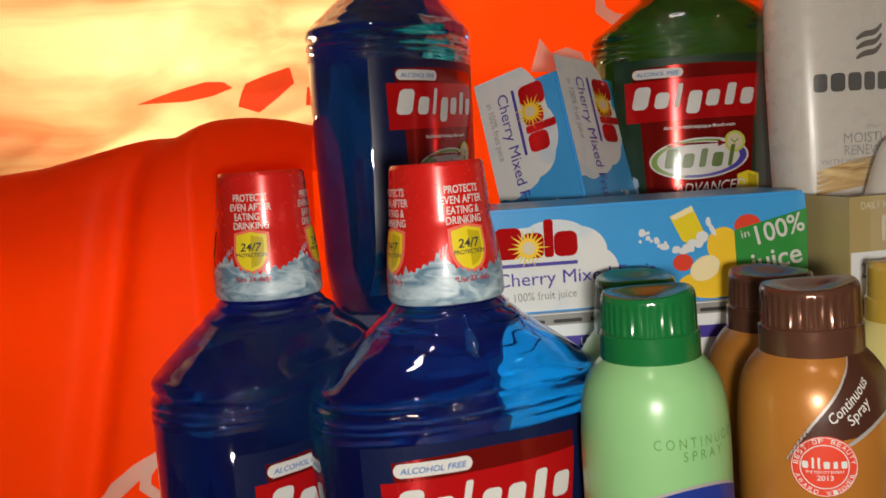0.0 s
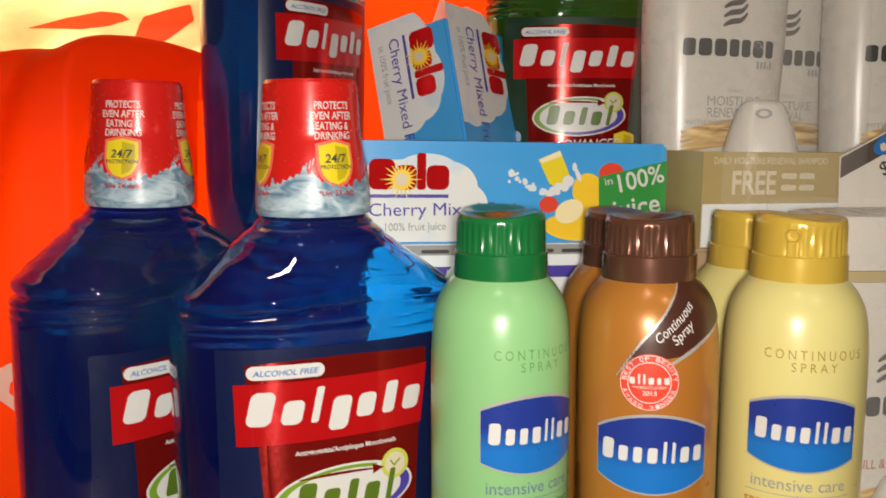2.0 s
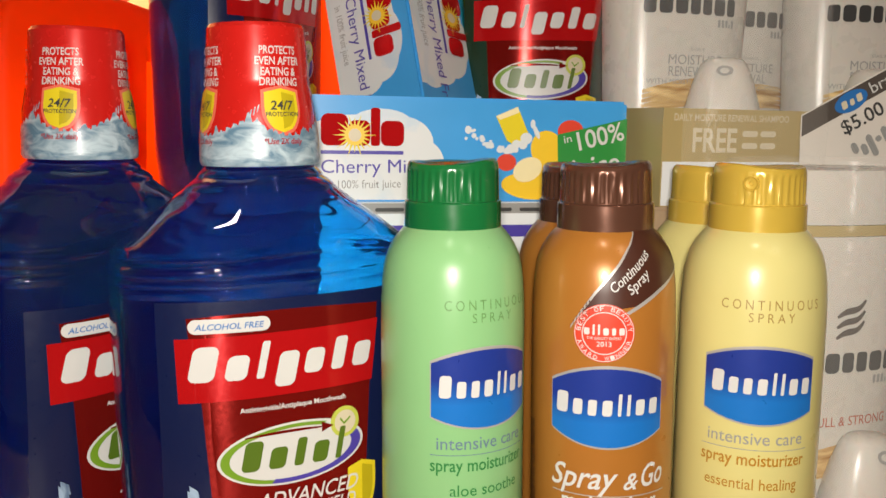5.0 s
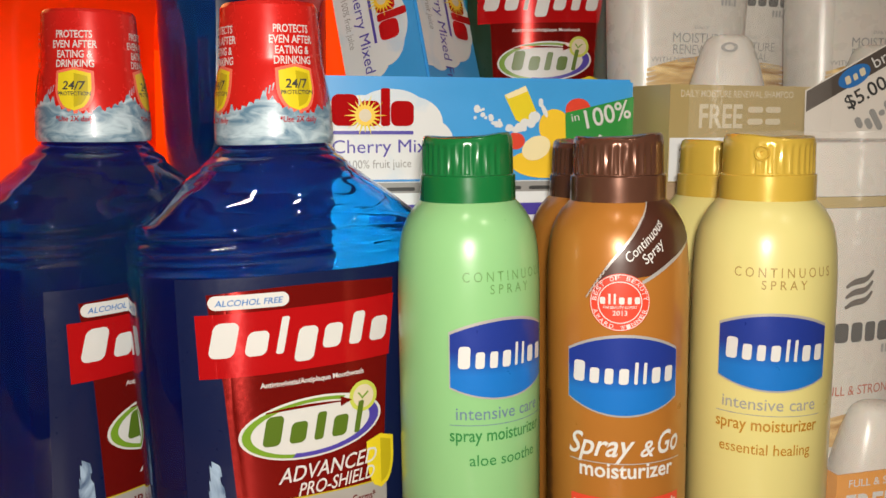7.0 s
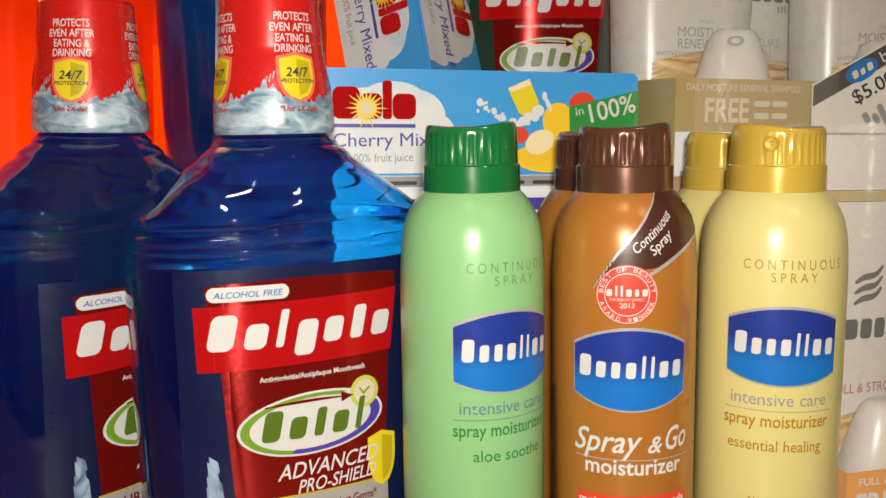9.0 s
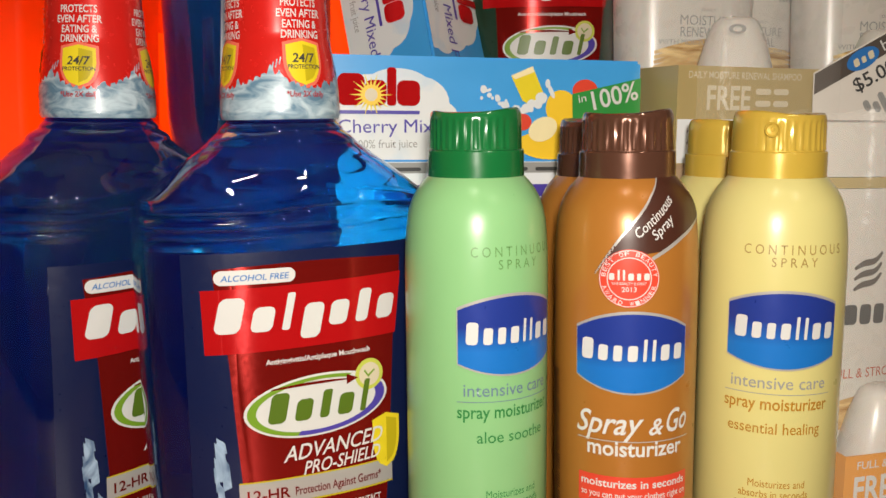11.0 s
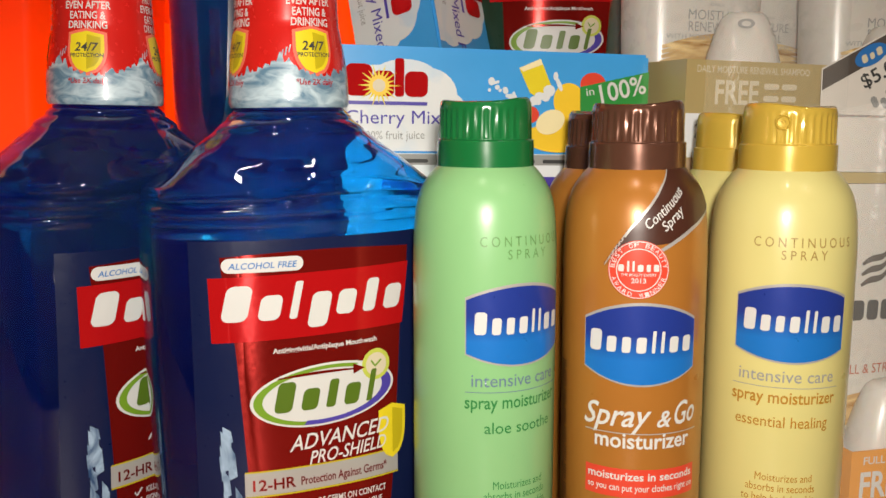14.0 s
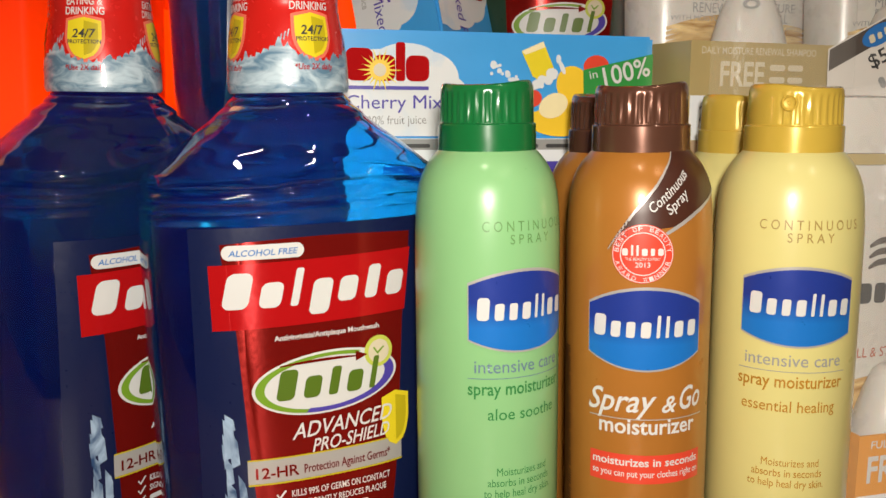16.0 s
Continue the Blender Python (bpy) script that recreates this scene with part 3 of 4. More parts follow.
def oval(cu, cv, ru, rv, turn=0.0, n=40, inner=0.0, a0=0.0, a1=360.0):
    """An oval, or a ring of one, or a stretch of that ring."""
    rings = [inner + (1 - inner) * k / 4 for k in range(5)]
    pts, faces = [], []
    ct, st = math.cos(radians(turn)), math.sin(radians(turn))
    for k in rings:
        for i in range(n + 1):
            a = radians(a0 + (a1 - a0) * i / n)
            x, y = ru * k * math.cos(a), rv * k * math.sin(a)
            pts.append((cu + x * ct - y * st, cv + x * st + y * ct))
    for k in range(4):
        for i in range(n):
            p = k * (n + 1) + i
            faces.append((p, p + 1, p + n + 2, p + n + 1))
    return pts, faces


def pill(u0, u1, v0, v1, slant=0.0, n=7, r=None):
    """A rounded bar, slanted if wanted."""
    r = min((v1 - v0) / 2, (u1 - u0) / 2) if r is None else r
    cols = [(u0 + r - r * math.cos(radians(90 * i / n)), r - r * math.sin(radians(90 * i / n))) for i in range(n + 1)]
    if u1 - u0 > 2.5 * r:
        cols += [(u0 + r + (u1 - u0 - 2 * r) * i / 10, 0.0) for i in range(1, 10)]
    cols += [(u1 - r + r * math.sin(radians(90 * i / n)), r - r * math.cos(radians(90 * i / n))) for i in range(n + 1)]
    pts, faces = [], []
    for u, cut in cols:
        for v in (v0 + cut, (v0 + v1) / 2, v1 - cut):
            pts.append((u + slant * (v - v0), v))
    for i in range(len(cols) - 1):
        for j in (0, 1):
            faces.append((3 * i + j, 3 * i + j + 3, 3 * i + j + 4, 3 * i + j + 1))
    return pts, faces


def word_bars(u0, u1, base, x_height, rows, slant=0.0, gap=0.5):
    """A wordmark as plain rounded bars: rows of (width, drop below base, rise over it) in x-heights."""
    total = sum(r[0] for r in rows) + gap * (len(rows) - 1)
    s, u, out = (u1 - u0) / total, u0, []
    for w, drop, rise in rows:
        out.append(pill(u, u + w * s, base - drop * x_height, base + rise * x_height, slant, r=min(w * s, x_height) * 0.3))
        u += (w + gap) * s
    return out


def decals(name, shapes, mat, parent, place, off, label=""):
    """Each shape a part of its own."""
    return [decal(name, [s], mat, parent, place, off + 0.000012 * k, label) for k, s in enumerate(shapes)]


def decal(name, shapes, mat, parent, place, off, label=""):
    """All shapes of one ink, laid on a surface by place(u, v, off)."""
    verts, faces, step = [], [], 0
    for pts, fs in shapes if isinstance(shapes, list) else [shapes]:
        k = len(verts)
        verts += [place(u, v, off + 0.000012 * step) for u, v in pts]
        step += 1
        faces += [tuple(i + k for i in f) for f in fs]
    me = bpy.data.meshes.new(name)
    me.from_pydata(verts, [], faces)
    me.materials.append(mat)
    for p in me.polygons:
        p.use_smooth = True
    ob = new(name, me)
    ob.parent = parent
    return tagged(ob, label) if label else ob


def stroke(pts, width):
    """A band of even width along a line of points, tapering to its ends."""
    out, n = [], len(pts)
    for i, p in enumerate(pts):
        a, b = pts[max(0, i - 1)], pts[min(n - 1, i + 1)]
        d = math.hypot(b[0] - a[0], b[1] - a[1]) or 1
        w = width * (0.35 + 0.65 * math.sin(math.pi * (i + 0.5) / n)) / 2
        out += [(p[0] - (b[1] - a[1]) / d * w, p[1] + (b[0] - a[0]) / d * w), (p[0] + (b[1] - a[1]) / d * w, p[1] - (b[0] - a[0]) / d * w)]
    return out, [(2 * i, 2 * i + 1, 2 * i + 3, 2 * i + 2) for i in range(n - 1)]


WORD_C = [(1.25, 0, 1.42), (1.1, 0, 1), (0.4, 0, 1.5), (1.05, 0.42, 1), (1.0, 0, 1), (0.7, 0, 1.35), (1.0, 0, 1)]
WORD_T = [(1.0, 0, 1.4), (0.95, 0, 1), (0.55, 0, 1.3), (0.9, 0, 1), (0.35, 0, 1.5)]
WORD_V = [(1.1, 0, 1.35), (0.85, 0, 1), (0.75, 0, 1), (0.85, 0, 1), (0.3, 0, 1.4), (0.3, 0, 1.35), (0.85, 0, 1), (0.85, 0, 1)]
WORD_D = [(1.2, 0, 1.25), (0.95, 0, 1.0), (0.42, 0, 1.5), (1.05, 0, 1.0)]
WORD_P = [(0.8, 0, 1), (0.95, 0, 1), (0.95, 0, 1), (0.8, 0, 1), (0.75, 0, 1), (0.95, 0, 1), (0.75, 0, 1)]


# ---- mouthwash labels ----
def panel_side(z, sign):
    rows = [(0.012, 0.0265), (0.035, 0.0292), (0.053, 0.0306), (0.076, 0.0320), (0.1005, 0.0335), (0.126, 0.0372), (0.140, 0.0382)]
    return sign * interp(rows, z)[0]


def mouthwash_label(b, drop=0.0, ground=None, shift=0.0):
    def on_bottle(u, v, off):
        return bottle_front(u + shift, v - drop, off)

    decal("label_film", patch(-0.0480, 0.0480, 0.012, 0.1395, 36, 10), ground or INK_NAVY, b, on_bottle, 0.0003, "dark tinted label film")
    pts, faces = [], []
    for j in range(25):
        z = 0.014 + (0.1335 - 0.014) * j / 24
        a, c = panel_side(z, -1), panel_side(z, 1)
        pts += [(a + (c - a) * i / 16, z + 0.0015 * math.sin(math.pi * i / 16)) for i in range(17)]
    faces = [(j * 17 + i, j * 17 + i + 1, j * 17 + i + 18, j * 17 + i + 17) for j in range(24) for i in range(16)]
    decal("label_panel", (pts, faces), INK_DARKRED, b, on_bottle, 0.0005, "dark red foil label")
    decal("banner", quad((-0.0416, 0.1010), (0.0345, 0.1020), (0.0378, 0.1270), (-0.0421, 0.1258)), INK_RED, b, on_bottle, 0.0007, "bright red banner")
    decals("wordmark", word_bars(-0.0385, 0.0325, 0.1090, 0.0096, WORD_C, 0.22), INK_WHITE, b, on_bottle, 0.0010)
    decal("pill_badge", pill(-0.0373, -0.0073, 0.1275, 0.1331), INK_WHITE, b, on_bottle, 0.0008)
    decal("pill_lettering", line("ALCOHOL FREE", (-0.0350, 0.1290), (-0.0097, 0.1290), 0.0023, 0.02, 0.2), INK_BLUE, b, on_bottle, 0.0010)
    decal("tagline", line("Antigingivitis/Antiplaque Mouthwash", (-0.0199, 0.0959), (0.0223, 0.0963), 0.0020, 0.035), INK_WHITE, b, on_bottle, 0.0008)
    decal("oval_badge", oval(0.0004, 0.0776, 0.0295, 0.0125, 3), INK_WHITE, b, on_bottle, 0.0007)
    decal("oval_rim", oval(0.0004, 0.0776, 0.0283, 0.0116, 3, inner=0.88, a0=60, a1=250), INK_LEAF, b, on_bottle, 0.0009, "green oval rim")
    decal("oval_rim", oval(0.0004, 0.0776, 0.0283, 0.0116, 3, inner=0.85, a0=250, a1=400), INK_PURPLE, b, on_bottle, 0.0009, "dark blue oval rim")
    decal("clock_badge", [oval(0.0218, 0.0868, 0.0062, 0.0064)], INK_LIME, b, on_bottle, 0.0010)
    decal("clock_face", [oval(0.0218, 0.0868, 0.0046, 0.0048)], INK_CREAM, b, on_bottle, 0.0012)
    decal("clock_tick", [stroke([(0.0195, 0.0886), (0.0212, 0.0862), (0.0240, 0.0885)], 0.0011)], INK_LEAF, b, on_bottle, 0.0014)
    arc = [(-0.0185 + 0.0315 * i / 14, 0.0845 + 0.0022 * math.sin(math.pi * (0.2 + 0.5 * i / 14))) for i in range(15)]
    decal("arrow", [stroke(arc, 0.0012), ([(0.0118, 0.0884), (0.0168, 0.0862), (0.0118, 0.0842)], [(0, 1, 2)])], INK_DARKRED, b, on_bottle, 0.0011)
    decals("badge_wordmark", word_bars(-0.0205, 0.0195, 0.0722, 0.0086, WORD_T, 0.2), INK_MOSS, b, on_bottle, 0.0012)
    decal("shield", shield(0.0292, 0.0690, 0.0456, 0.0064), INK_YELLOW, b, on_bottle, 0.0008, "yellow shield")
    decal("shield_half", shield(0.0292, 0.0672, 0.0478, 0.0050, half=True), INK_OLIVE, b, on_bottle, 0.0010)
    decal("subtitle", [line("ADVANCED", (-0.0148, 0.0562), (0.0275, 0.0582), 0.0062, 0.012, 0.35),
                       line("PRO-SHIELD", (-0.0070, 0.0499), (0.0262, 0.0515), 0.0054, 0.012, 0.35)], INK_WHITE, b, on_bottle, 0.0012)
    decal("silver_band", patch(-0.0318, 0.0318, 0.0396, 0.0490, 20, 3), INK_SILVER, b, on_bottle, 0.0007, "silver foil band")
    decal("band_edge", [patch(-0.0318, 0.0318, 0.0490, 0.0496, 20, 1), patch(-0.0318, 0.0318, 0.0389, 0.0396, 20, 1)], INK_OLIVE, b, on_bottle, 0.0008)
    decal("band_lettering", [line("12-HR", (-0.0290, 0.0417), (-0.0125, 0.0417), 0.0044, 0.03), line("Protection Against Germs*", (-0.0105, 0.0420), (0.0262, 0.0420), 0.0035, 0.025)], INK_DARKRED, b, on_bottle, 0.0010)
    claims = [line("KILLS 99% OF GERMS ON CONTACT", (-0.0157, 0.0328), (0.0258, 0.0328), 0.0027, 0.015),
              line("SIGNIFICANTLY REDUCES PLAQUE", (-0.0157, 0.0283), (0.0240, 0.0283), 0.0027, 0.015)]
    for k in range(3):
        claims.append(stroke([(-0.0215, 0.0345 - 0.0045 * k), (-0.0204, 0.0328 - 0.0045 * k), (-0.0180, 0.0358 - 0.0045 * k)], 0.0010))
    claims += [pill(-0.0157 + 0.011 * k, -0.0060 + 0.011 * k, 0.0240, 0.0262) for k in range(3)]
    decals("claim_line", claims, INK_WHITE, b, on_bottle, 0.0009)
    rng = random.Random(5)
    shards = []
    for k in range(16):
        z = 0.018 + 0.046 * rng.random()
        u = -0.0415 + 0.008 * rng.random() * (1.1 - z / 0.08) + 0.001
        w, h = 0.0015 + 0.002 * rng.random(), 0.006 + 0.010 * rng.random()
        shards.append(([(u, z), (u + w, z + 0.1 * h), (u + 0.8 * w, z + 0.7 * h), (u - 0.1 * w, z + h)], [(0, 1, 2, 3)]))
    decal("ice_print", shards, ICE, b, on_bottle, 0.0006, "icy blue shard print")


def shield(cu, top, low, w, half=False):
    pts, faces, n = [], [], 8
    for i in range(13):
        f = i / 12
        s = w * (1.0 if f < 0.4 else math.sqrt(max(0.0, 1 - ((f - 0.4) / 0.6) ** 2)))
        for k in range(n + 1):
            q = k / n if half else 2 * k / n - 1
            v = top - (top - low) * f
            if f < 0.4:
                v -= (1 - f / 0.4) * 0.09 * (top - low) * abs(q)
            pts.append((cu + s * q, v))
    for i in range(12):
        for k in range(n):
            p = i * (n + 1) + k
            faces.append((p, p + 1, p + n + 2, p + n + 1))
    return pts, faces


def on_cap(u, v, off):
    """u in degrees round the cap."""
    r = interp(CAPZ, v)[0] + off
    a = radians(u - 90)
    return (r * math.cos(a), r * math.sin(a), v)


def deg(shape, turn, r=0.0215):
    """Metres along the surface into degrees round it."""
    pts, faces = shape
    return [(turn + math.degrees(u / r), v) for u, v in pts], faces


def cap_print(cap, first):
    words, shields, halos, halves, numbers, small, use = [], [], [], [], [], [], []
    for k in range(4):
        t = first + 90 * k
        for s, w, z in (("PROTECTS", 0.0080, 0.2318), ("EVEN AFTER", 0.0098, 0.2277), ("EATING &", 0.0076, 0.2236), ("DRINKING", 0.0082, 0.2197)):
            words.append(deg(line(s, (-w, z), (w, z), 0.0030, 0.03, 0.05), t))
        halos.append(deg(shield(0, 0.2198, 0.2002, 0.0083), t, 0.0225))
        shields.append(deg(shield(0, 0.2186, 0.2016, 0.0070), t, 0.0225))
        halves.append(deg(shield(0, 0.2172, 0.2030, 0.0056, half=True), t, 0.0225))
        numbers.append(deg(line("24/7", (-0.0048, 0.2104), (0.0048, 0.2104), 0.0034, 0.03, 0.15), t, 0.0225))
        numbers.append(deg(line("PROTECTION", (-0.0066, 0.2079), (0.0066, 0.2079), 0.0016, 0.03), t, 0.0225))
        use.append(deg(line("*Use 2X daily", (-0.0078, 0.1972), (0.0078, 0.1972), 0.0022, 0.025, 0.15), t, 0.0235))

    def crest(u):
        a = (u - first + 180) % 90 - 45
        spike = 0.0035 * max(0.0, 1 - abs(a - 12) / 5) + 0.0025 * max(0.0, 1 - abs(a - 21) / 4) + 0.003 * max(0.0, 1 - abs(a + 22) / 4)
        return 0.2008 + 0.0052 * math.exp(-((a - 10) / 22) ** 2) + spike + 0.0007 * math.sin(0.9 * u) + 0.0004 * math.sin(2.3 * u)
    decal("splash_print", patch(0, 360, 0.18852, crest, 240, 18), SPLASH, cap, on_cap, 0.00022, "pale icy water splash print")
    drops = [deg(stroke([(0.0 + 0.0014 * i, 0.207 + 0.0012 * i), (0.0007 + 0.0014 * i, 0.2105 + 0.0009 * i)], 0.0006), first + 90 * k - 32, 0.0225) for k in range(4) for i in range(3)]
    decals("splash_drop", drops, SPLASH, cap, on_cap, 0.00022)
    decals("shield_halo", halos, INK_HALO, cap, on_cap, 0.00015)
    decals("shield", shields, INK_YELLOW, cap, on_cap, 0.00035, "yellow shield print")
    decals("shield_half", halves, INK_OLIVE, cap, on_cap, 0.00045)
    decals("shield_lettering", numbers, INK_BLACK, cap, on_cap, 0.0006)
    decal("cap_lettering", words, INK_WHITE, cap, on_cap, 0.00035)
    decals("use_lettering", use, INK_RED, cap, on_cap, 0.0005)


for b, c, turn, yaw in ((B1, C1, 29, 19), (B2, C2, -4, 59), (B3, C3, 20, 63), (B4, C4, 20, -6)):
    mouthwash_label(b, 0.0085 if b is B2 else 0.0, INK_FOREST if b is B4 else None, {B2: -0.005, B3: -0.009}.get(b, 0.0))
    cap_print(c, turn - yaw)


# ---- spray can printing ----
def on_can(u, v, off):
    """u in degrees round the can."""
    r = interp(CAN, v)[0] + off
    a = radians(u - 90)
    return (r * math.cos(a), r * math.sin(a), v)


CR = 0.0278


def arc(a):
    return radians(a) * CR


def can_line(s, a0, a1, z, h, bold=0.012, shear=0.0):
    return deg(line(s, (arc(a0), z), (arc(a1), z), h, bold, shear), 0, CR)


def plate(c, half, edge_hi, mid_hi, edge_lo, mid_lo):
    def hi(u):
        return edge_hi + (mid_hi - edge_hi) * (1 - (u / half) ** 2)

    def lo(u):
        return edge_lo - (edge_lo - mid_lo) * (1 - (u / half) ** 2)
    decal("plate_rim", patch(-half - 1, half + 1, lambda u: lo(u) - 0.0008, lambda u: hi(u) + 0.0011, 30, 6), INK_SILVER, c, on_can, 0.0003, "silver rim")
    decal("plate", patch(-half, half, lo, hi, 30, 8), PLATE, c, on_can, 0.00055, "blue wordmark plate")


def care_print(c, main, second, fourth, last, a0, a1):
    """Printing shared by the green and the yellow can."""
    decal("shoulder_lettering", [can_line("C O N T I N U O U S", -33, 46, 0.1402, 0.0037, 0.0), can_line("S P R A Y", -12, 23, 0.1356, 0.0035, 0.0)], second, c, on_can, 0.0003)
    plate(c, 43, 0.1208, 0.1256, 0.1010, 0.0966)
    decals("wordmark", [deg(s, 0, CR) for s in word_bars(arc(-37), arc(38), 0.1082, 0.0062, WORD_V, 0.05)], INK_WHITE, c, on_can, 0.0009)
    decal("care_lettering", can_line("intensive care", -39, 36, 0.0886, 0.0048, 0.006), main, c, on_can, 0.0003)
    decal("rule", patch(-44, 41, 0.0863, 0.0866, 20, 1), main, c, on_can, 0.0003)
    decal("product_lettering", can_line("spray moisturizer", -44, 39, 0.0803, 0.0048, 0.02), fourth, c, on_can, 0.0003)
    decal("scent_lettering", can_line(last, a0, a1, 0.0708, 0.0044, 0.006), fourth, c, on_can, 0.0003)
    decal("claim_lettering", [can_line("Moisturizes and", -22, 22, 0.0492, 0.0031, 0.0), can_line("absorbs in seconds", -29, 25, 0.0450, 0.0031, 0.004),
                              can_line("to help heal dry skin.", -32, 27, 0.0408, 0.0031, 0.004)], fourth, c, on_can, 0.0003)


def brown_print(c):
    plate(c, 45, 0.1126, 0.1189, 0.0947, 0.0890)
    decals("wordmark", [deg(s, 0, CR) for s in word_bars(arc(-40), arc(39), 0.1012, 0.0060, WORD_V, 0.05)], INK_WHITE, c, on_can, 0.0009)
    # dark swoosh from the cap down over the shoulder
    edge = [(28, 0.1682), (15, 0.1620), (5, 0.1560), (-11, 0.1470), (-22, 0.1395)]
    low = [(78, 0.1545), (58, 0.1505), (40, 0.1465), (23, 0.1420), (6, 0.1375)]
    pts = []
    pairs = list(zip(edge, [(80, 0.1682)] + low[:4]))
    fine_pairs = []
    for (p, q), (p2, q2) in zip(pairs, pairs[1:]):
        for k in range(5):
            f = k / 5
            fine_pairs.append((tuple(a + (b - a) * f for a, b in zip(p, p2)), tuple(a + (b - a) * f for a, b in zip(q, q2))))
    for p, q in fine_pairs + pairs[-1:]:
        pts += [(p[0] + (q[0] - p[0]) * i / 12, p[1] + (q[1] - p[1]) * i / 12) for i in range(13)]
    fs = [(j * 13 + i, j * 13 + i + 1, j * 13 + i + 14, j * 13 + i + 13) for j in range(20) for i in range(12)]
    decal("swoosh", (pts, fs), INK_BROWN, c, on_can, 0.0003, "dark brown swoosh")

    def fine(rows, w):
        f = []
        for p, q in zip(rows, rows[1:]):
            f += [(p[0] + (q[0] - p[0]) * i / 4, p[1] + (q[1] - p[1]) * i / 4) for i in range(4)]
        return deg(stroke([(arc(a), z) for a, z in f + [rows[-1]]], w), 0, CR)
    decal("swoosh_edge", [fine(edge + [(-30, 0.1335)], 0.0010), fine(low + [(0, 0.1355)], 0.0014)], INK_SILVER, c, on_can, 0.00045, "silver line")
    dots = []
    for k in range(16):
        f = k / 15
        for j in range(7):
            r = 0.00042 * (1 - 0.6 * f) * (1 - 0.11 * j)
            a, z = -13 - 17 * f + 2.3 * j + 1.1 * (k % 2), 0.1462 - 0.0122 * f + 0.0002 * j
            dots.append(deg(oval(arc(a), z, r, r, n=8), 0, CR))
    decal("halftone", dots, INK_BROWN, c, on_can, 0.0002)
    decal("swoosh_lettering", [deg(line("Continuous", (arc(3), 0.1468), (arc(35), 0.1600), 0.0036, 0.012, 0.2), 0, CR),
                               deg(line("Spray", (arc(16), 0.1460), (arc(33), 0.1530), 0.0036, 0.012, 0.2), 0, CR)], INK_WHITE, c, on_can, 0.0006)
    m = (arc(-4), 0.1322)
    decal("medal", deg(oval(*m, 0.0110, 0.0108, n=48), 0, CR), INK_CORAL, c, on_can, 0.0006, "coral red award seal")
    decal("medal_ring", [deg(oval(*m, 0.0080, 0.0079, n=48, inner=0.955), 0, CR), deg(oval(*m, 0.0107, 0.0105, n=48, inner=0.975), 0, CR)], INK_WHITE, c, on_can, 0.0008)
    ring = []
    for s, mid, step, up in (("BEST OF BEAUTY", 90, -12.5, 1), ("AWARD WINNER", 270, 12.5, -1)):
        for k, ch in enumerate(s):
            if ch == " ":
                continue
            a = radians(mid + step * (k - (len(s) - 1) / 2))
            r = 0.0085 if up > 0 else 0.0101
            p = (m[0] + r * math.cos(a), m[1] + r * math.sin(a))
            t = (up * math.sin(a) * 0.00075, -up * math.cos(a) * 0.00075)
            ring.append(deg(line(ch, (p[0] - t[0], p[1] - t[1]), (p[0] + t[0], p[1] + t[1]), 0.0016, 0.01), 0, CR))
    decal("medal_lettering", ring, INK_WHITE, c, on_can, 0.0008)
    WORD_A = [(0.9, 0, 1), (0.35, 0, 1.5), (0.35, 0, 1.5), (0.9, 0, 1), (0.65, 0, 1), (0.9, 0, 1)]
    decal("medal_wordmark", [deg(s, 0, CR) for s in word_bars(m[0] - 0.0072, m[0] + 0.0072, m[1] - 0.0006, 0.0026, WORD_A)] +
          [deg(line("THE BEAUTY EXPERT", (m[0] - 0.0062, m[1] - 0.0023), (m[0] + 0.0062, m[1] - 0.0023), 0.0010, 0.01), 0, CR),
           deg(line("2013", (m[0] - 0.0026, m[1] - 0.0048), (m[0] + 0.0026, m[1] - 0.0048), 0.0018, 0.02), 0, CR)], INK_WHITE, c, on_can, 0.0008)
    decal("script_lettering", [deg(line("Spray", (arc(-45), 0.0724), (arc(9), 0.0730), 0.0088, 0.02, 0.35), 0, CR), deg(line("&", (arc(13), 0.0726), (arc(25), 0.0726), 0.0064, 0.02, 0.3), 0, CR),
                               deg(line("Go", (arc(28), 0.0730), (arc(50), 0.0735), 0.0088, 0.02, 0.35), 0, CR), can_line("moisturizer", -35, 43, 0.0643, 0.0060, 0.03)], INK_WHITE, c, on_can, 0.0003)
    decal("rule", patch(-44, 52, 0.0697, 0.0701, 20, 1), INK_SILVER, c, on_can, 0.0003)
    decal("claim_box", patch(-43, 51, 0.0447, 0.0560, 24, 3), INK_CORAL, c, on_can, 0.0002, "coral red claim box")
    decal("claim_lettering", [can_line("moisturizes in seconds", -40, 47, 0.0517, 0.0031, 0.03), can_line("so you can put your clothes right on", -40, 48, 0.0474, 0.0026, 0.015)], INK_WHITE, c, on_can, 0.0005)
    fine_print = [patch(-76 - 0.0, -76 + (9 if k % 7 else 5), 0.028 + 0.0011 * k, 0.0285 + 0.0011 * k, 3, 1) for k in range(60)]
    decal("fine_print", fine_print, INK_BROWN, c, on_can, 0.0002)


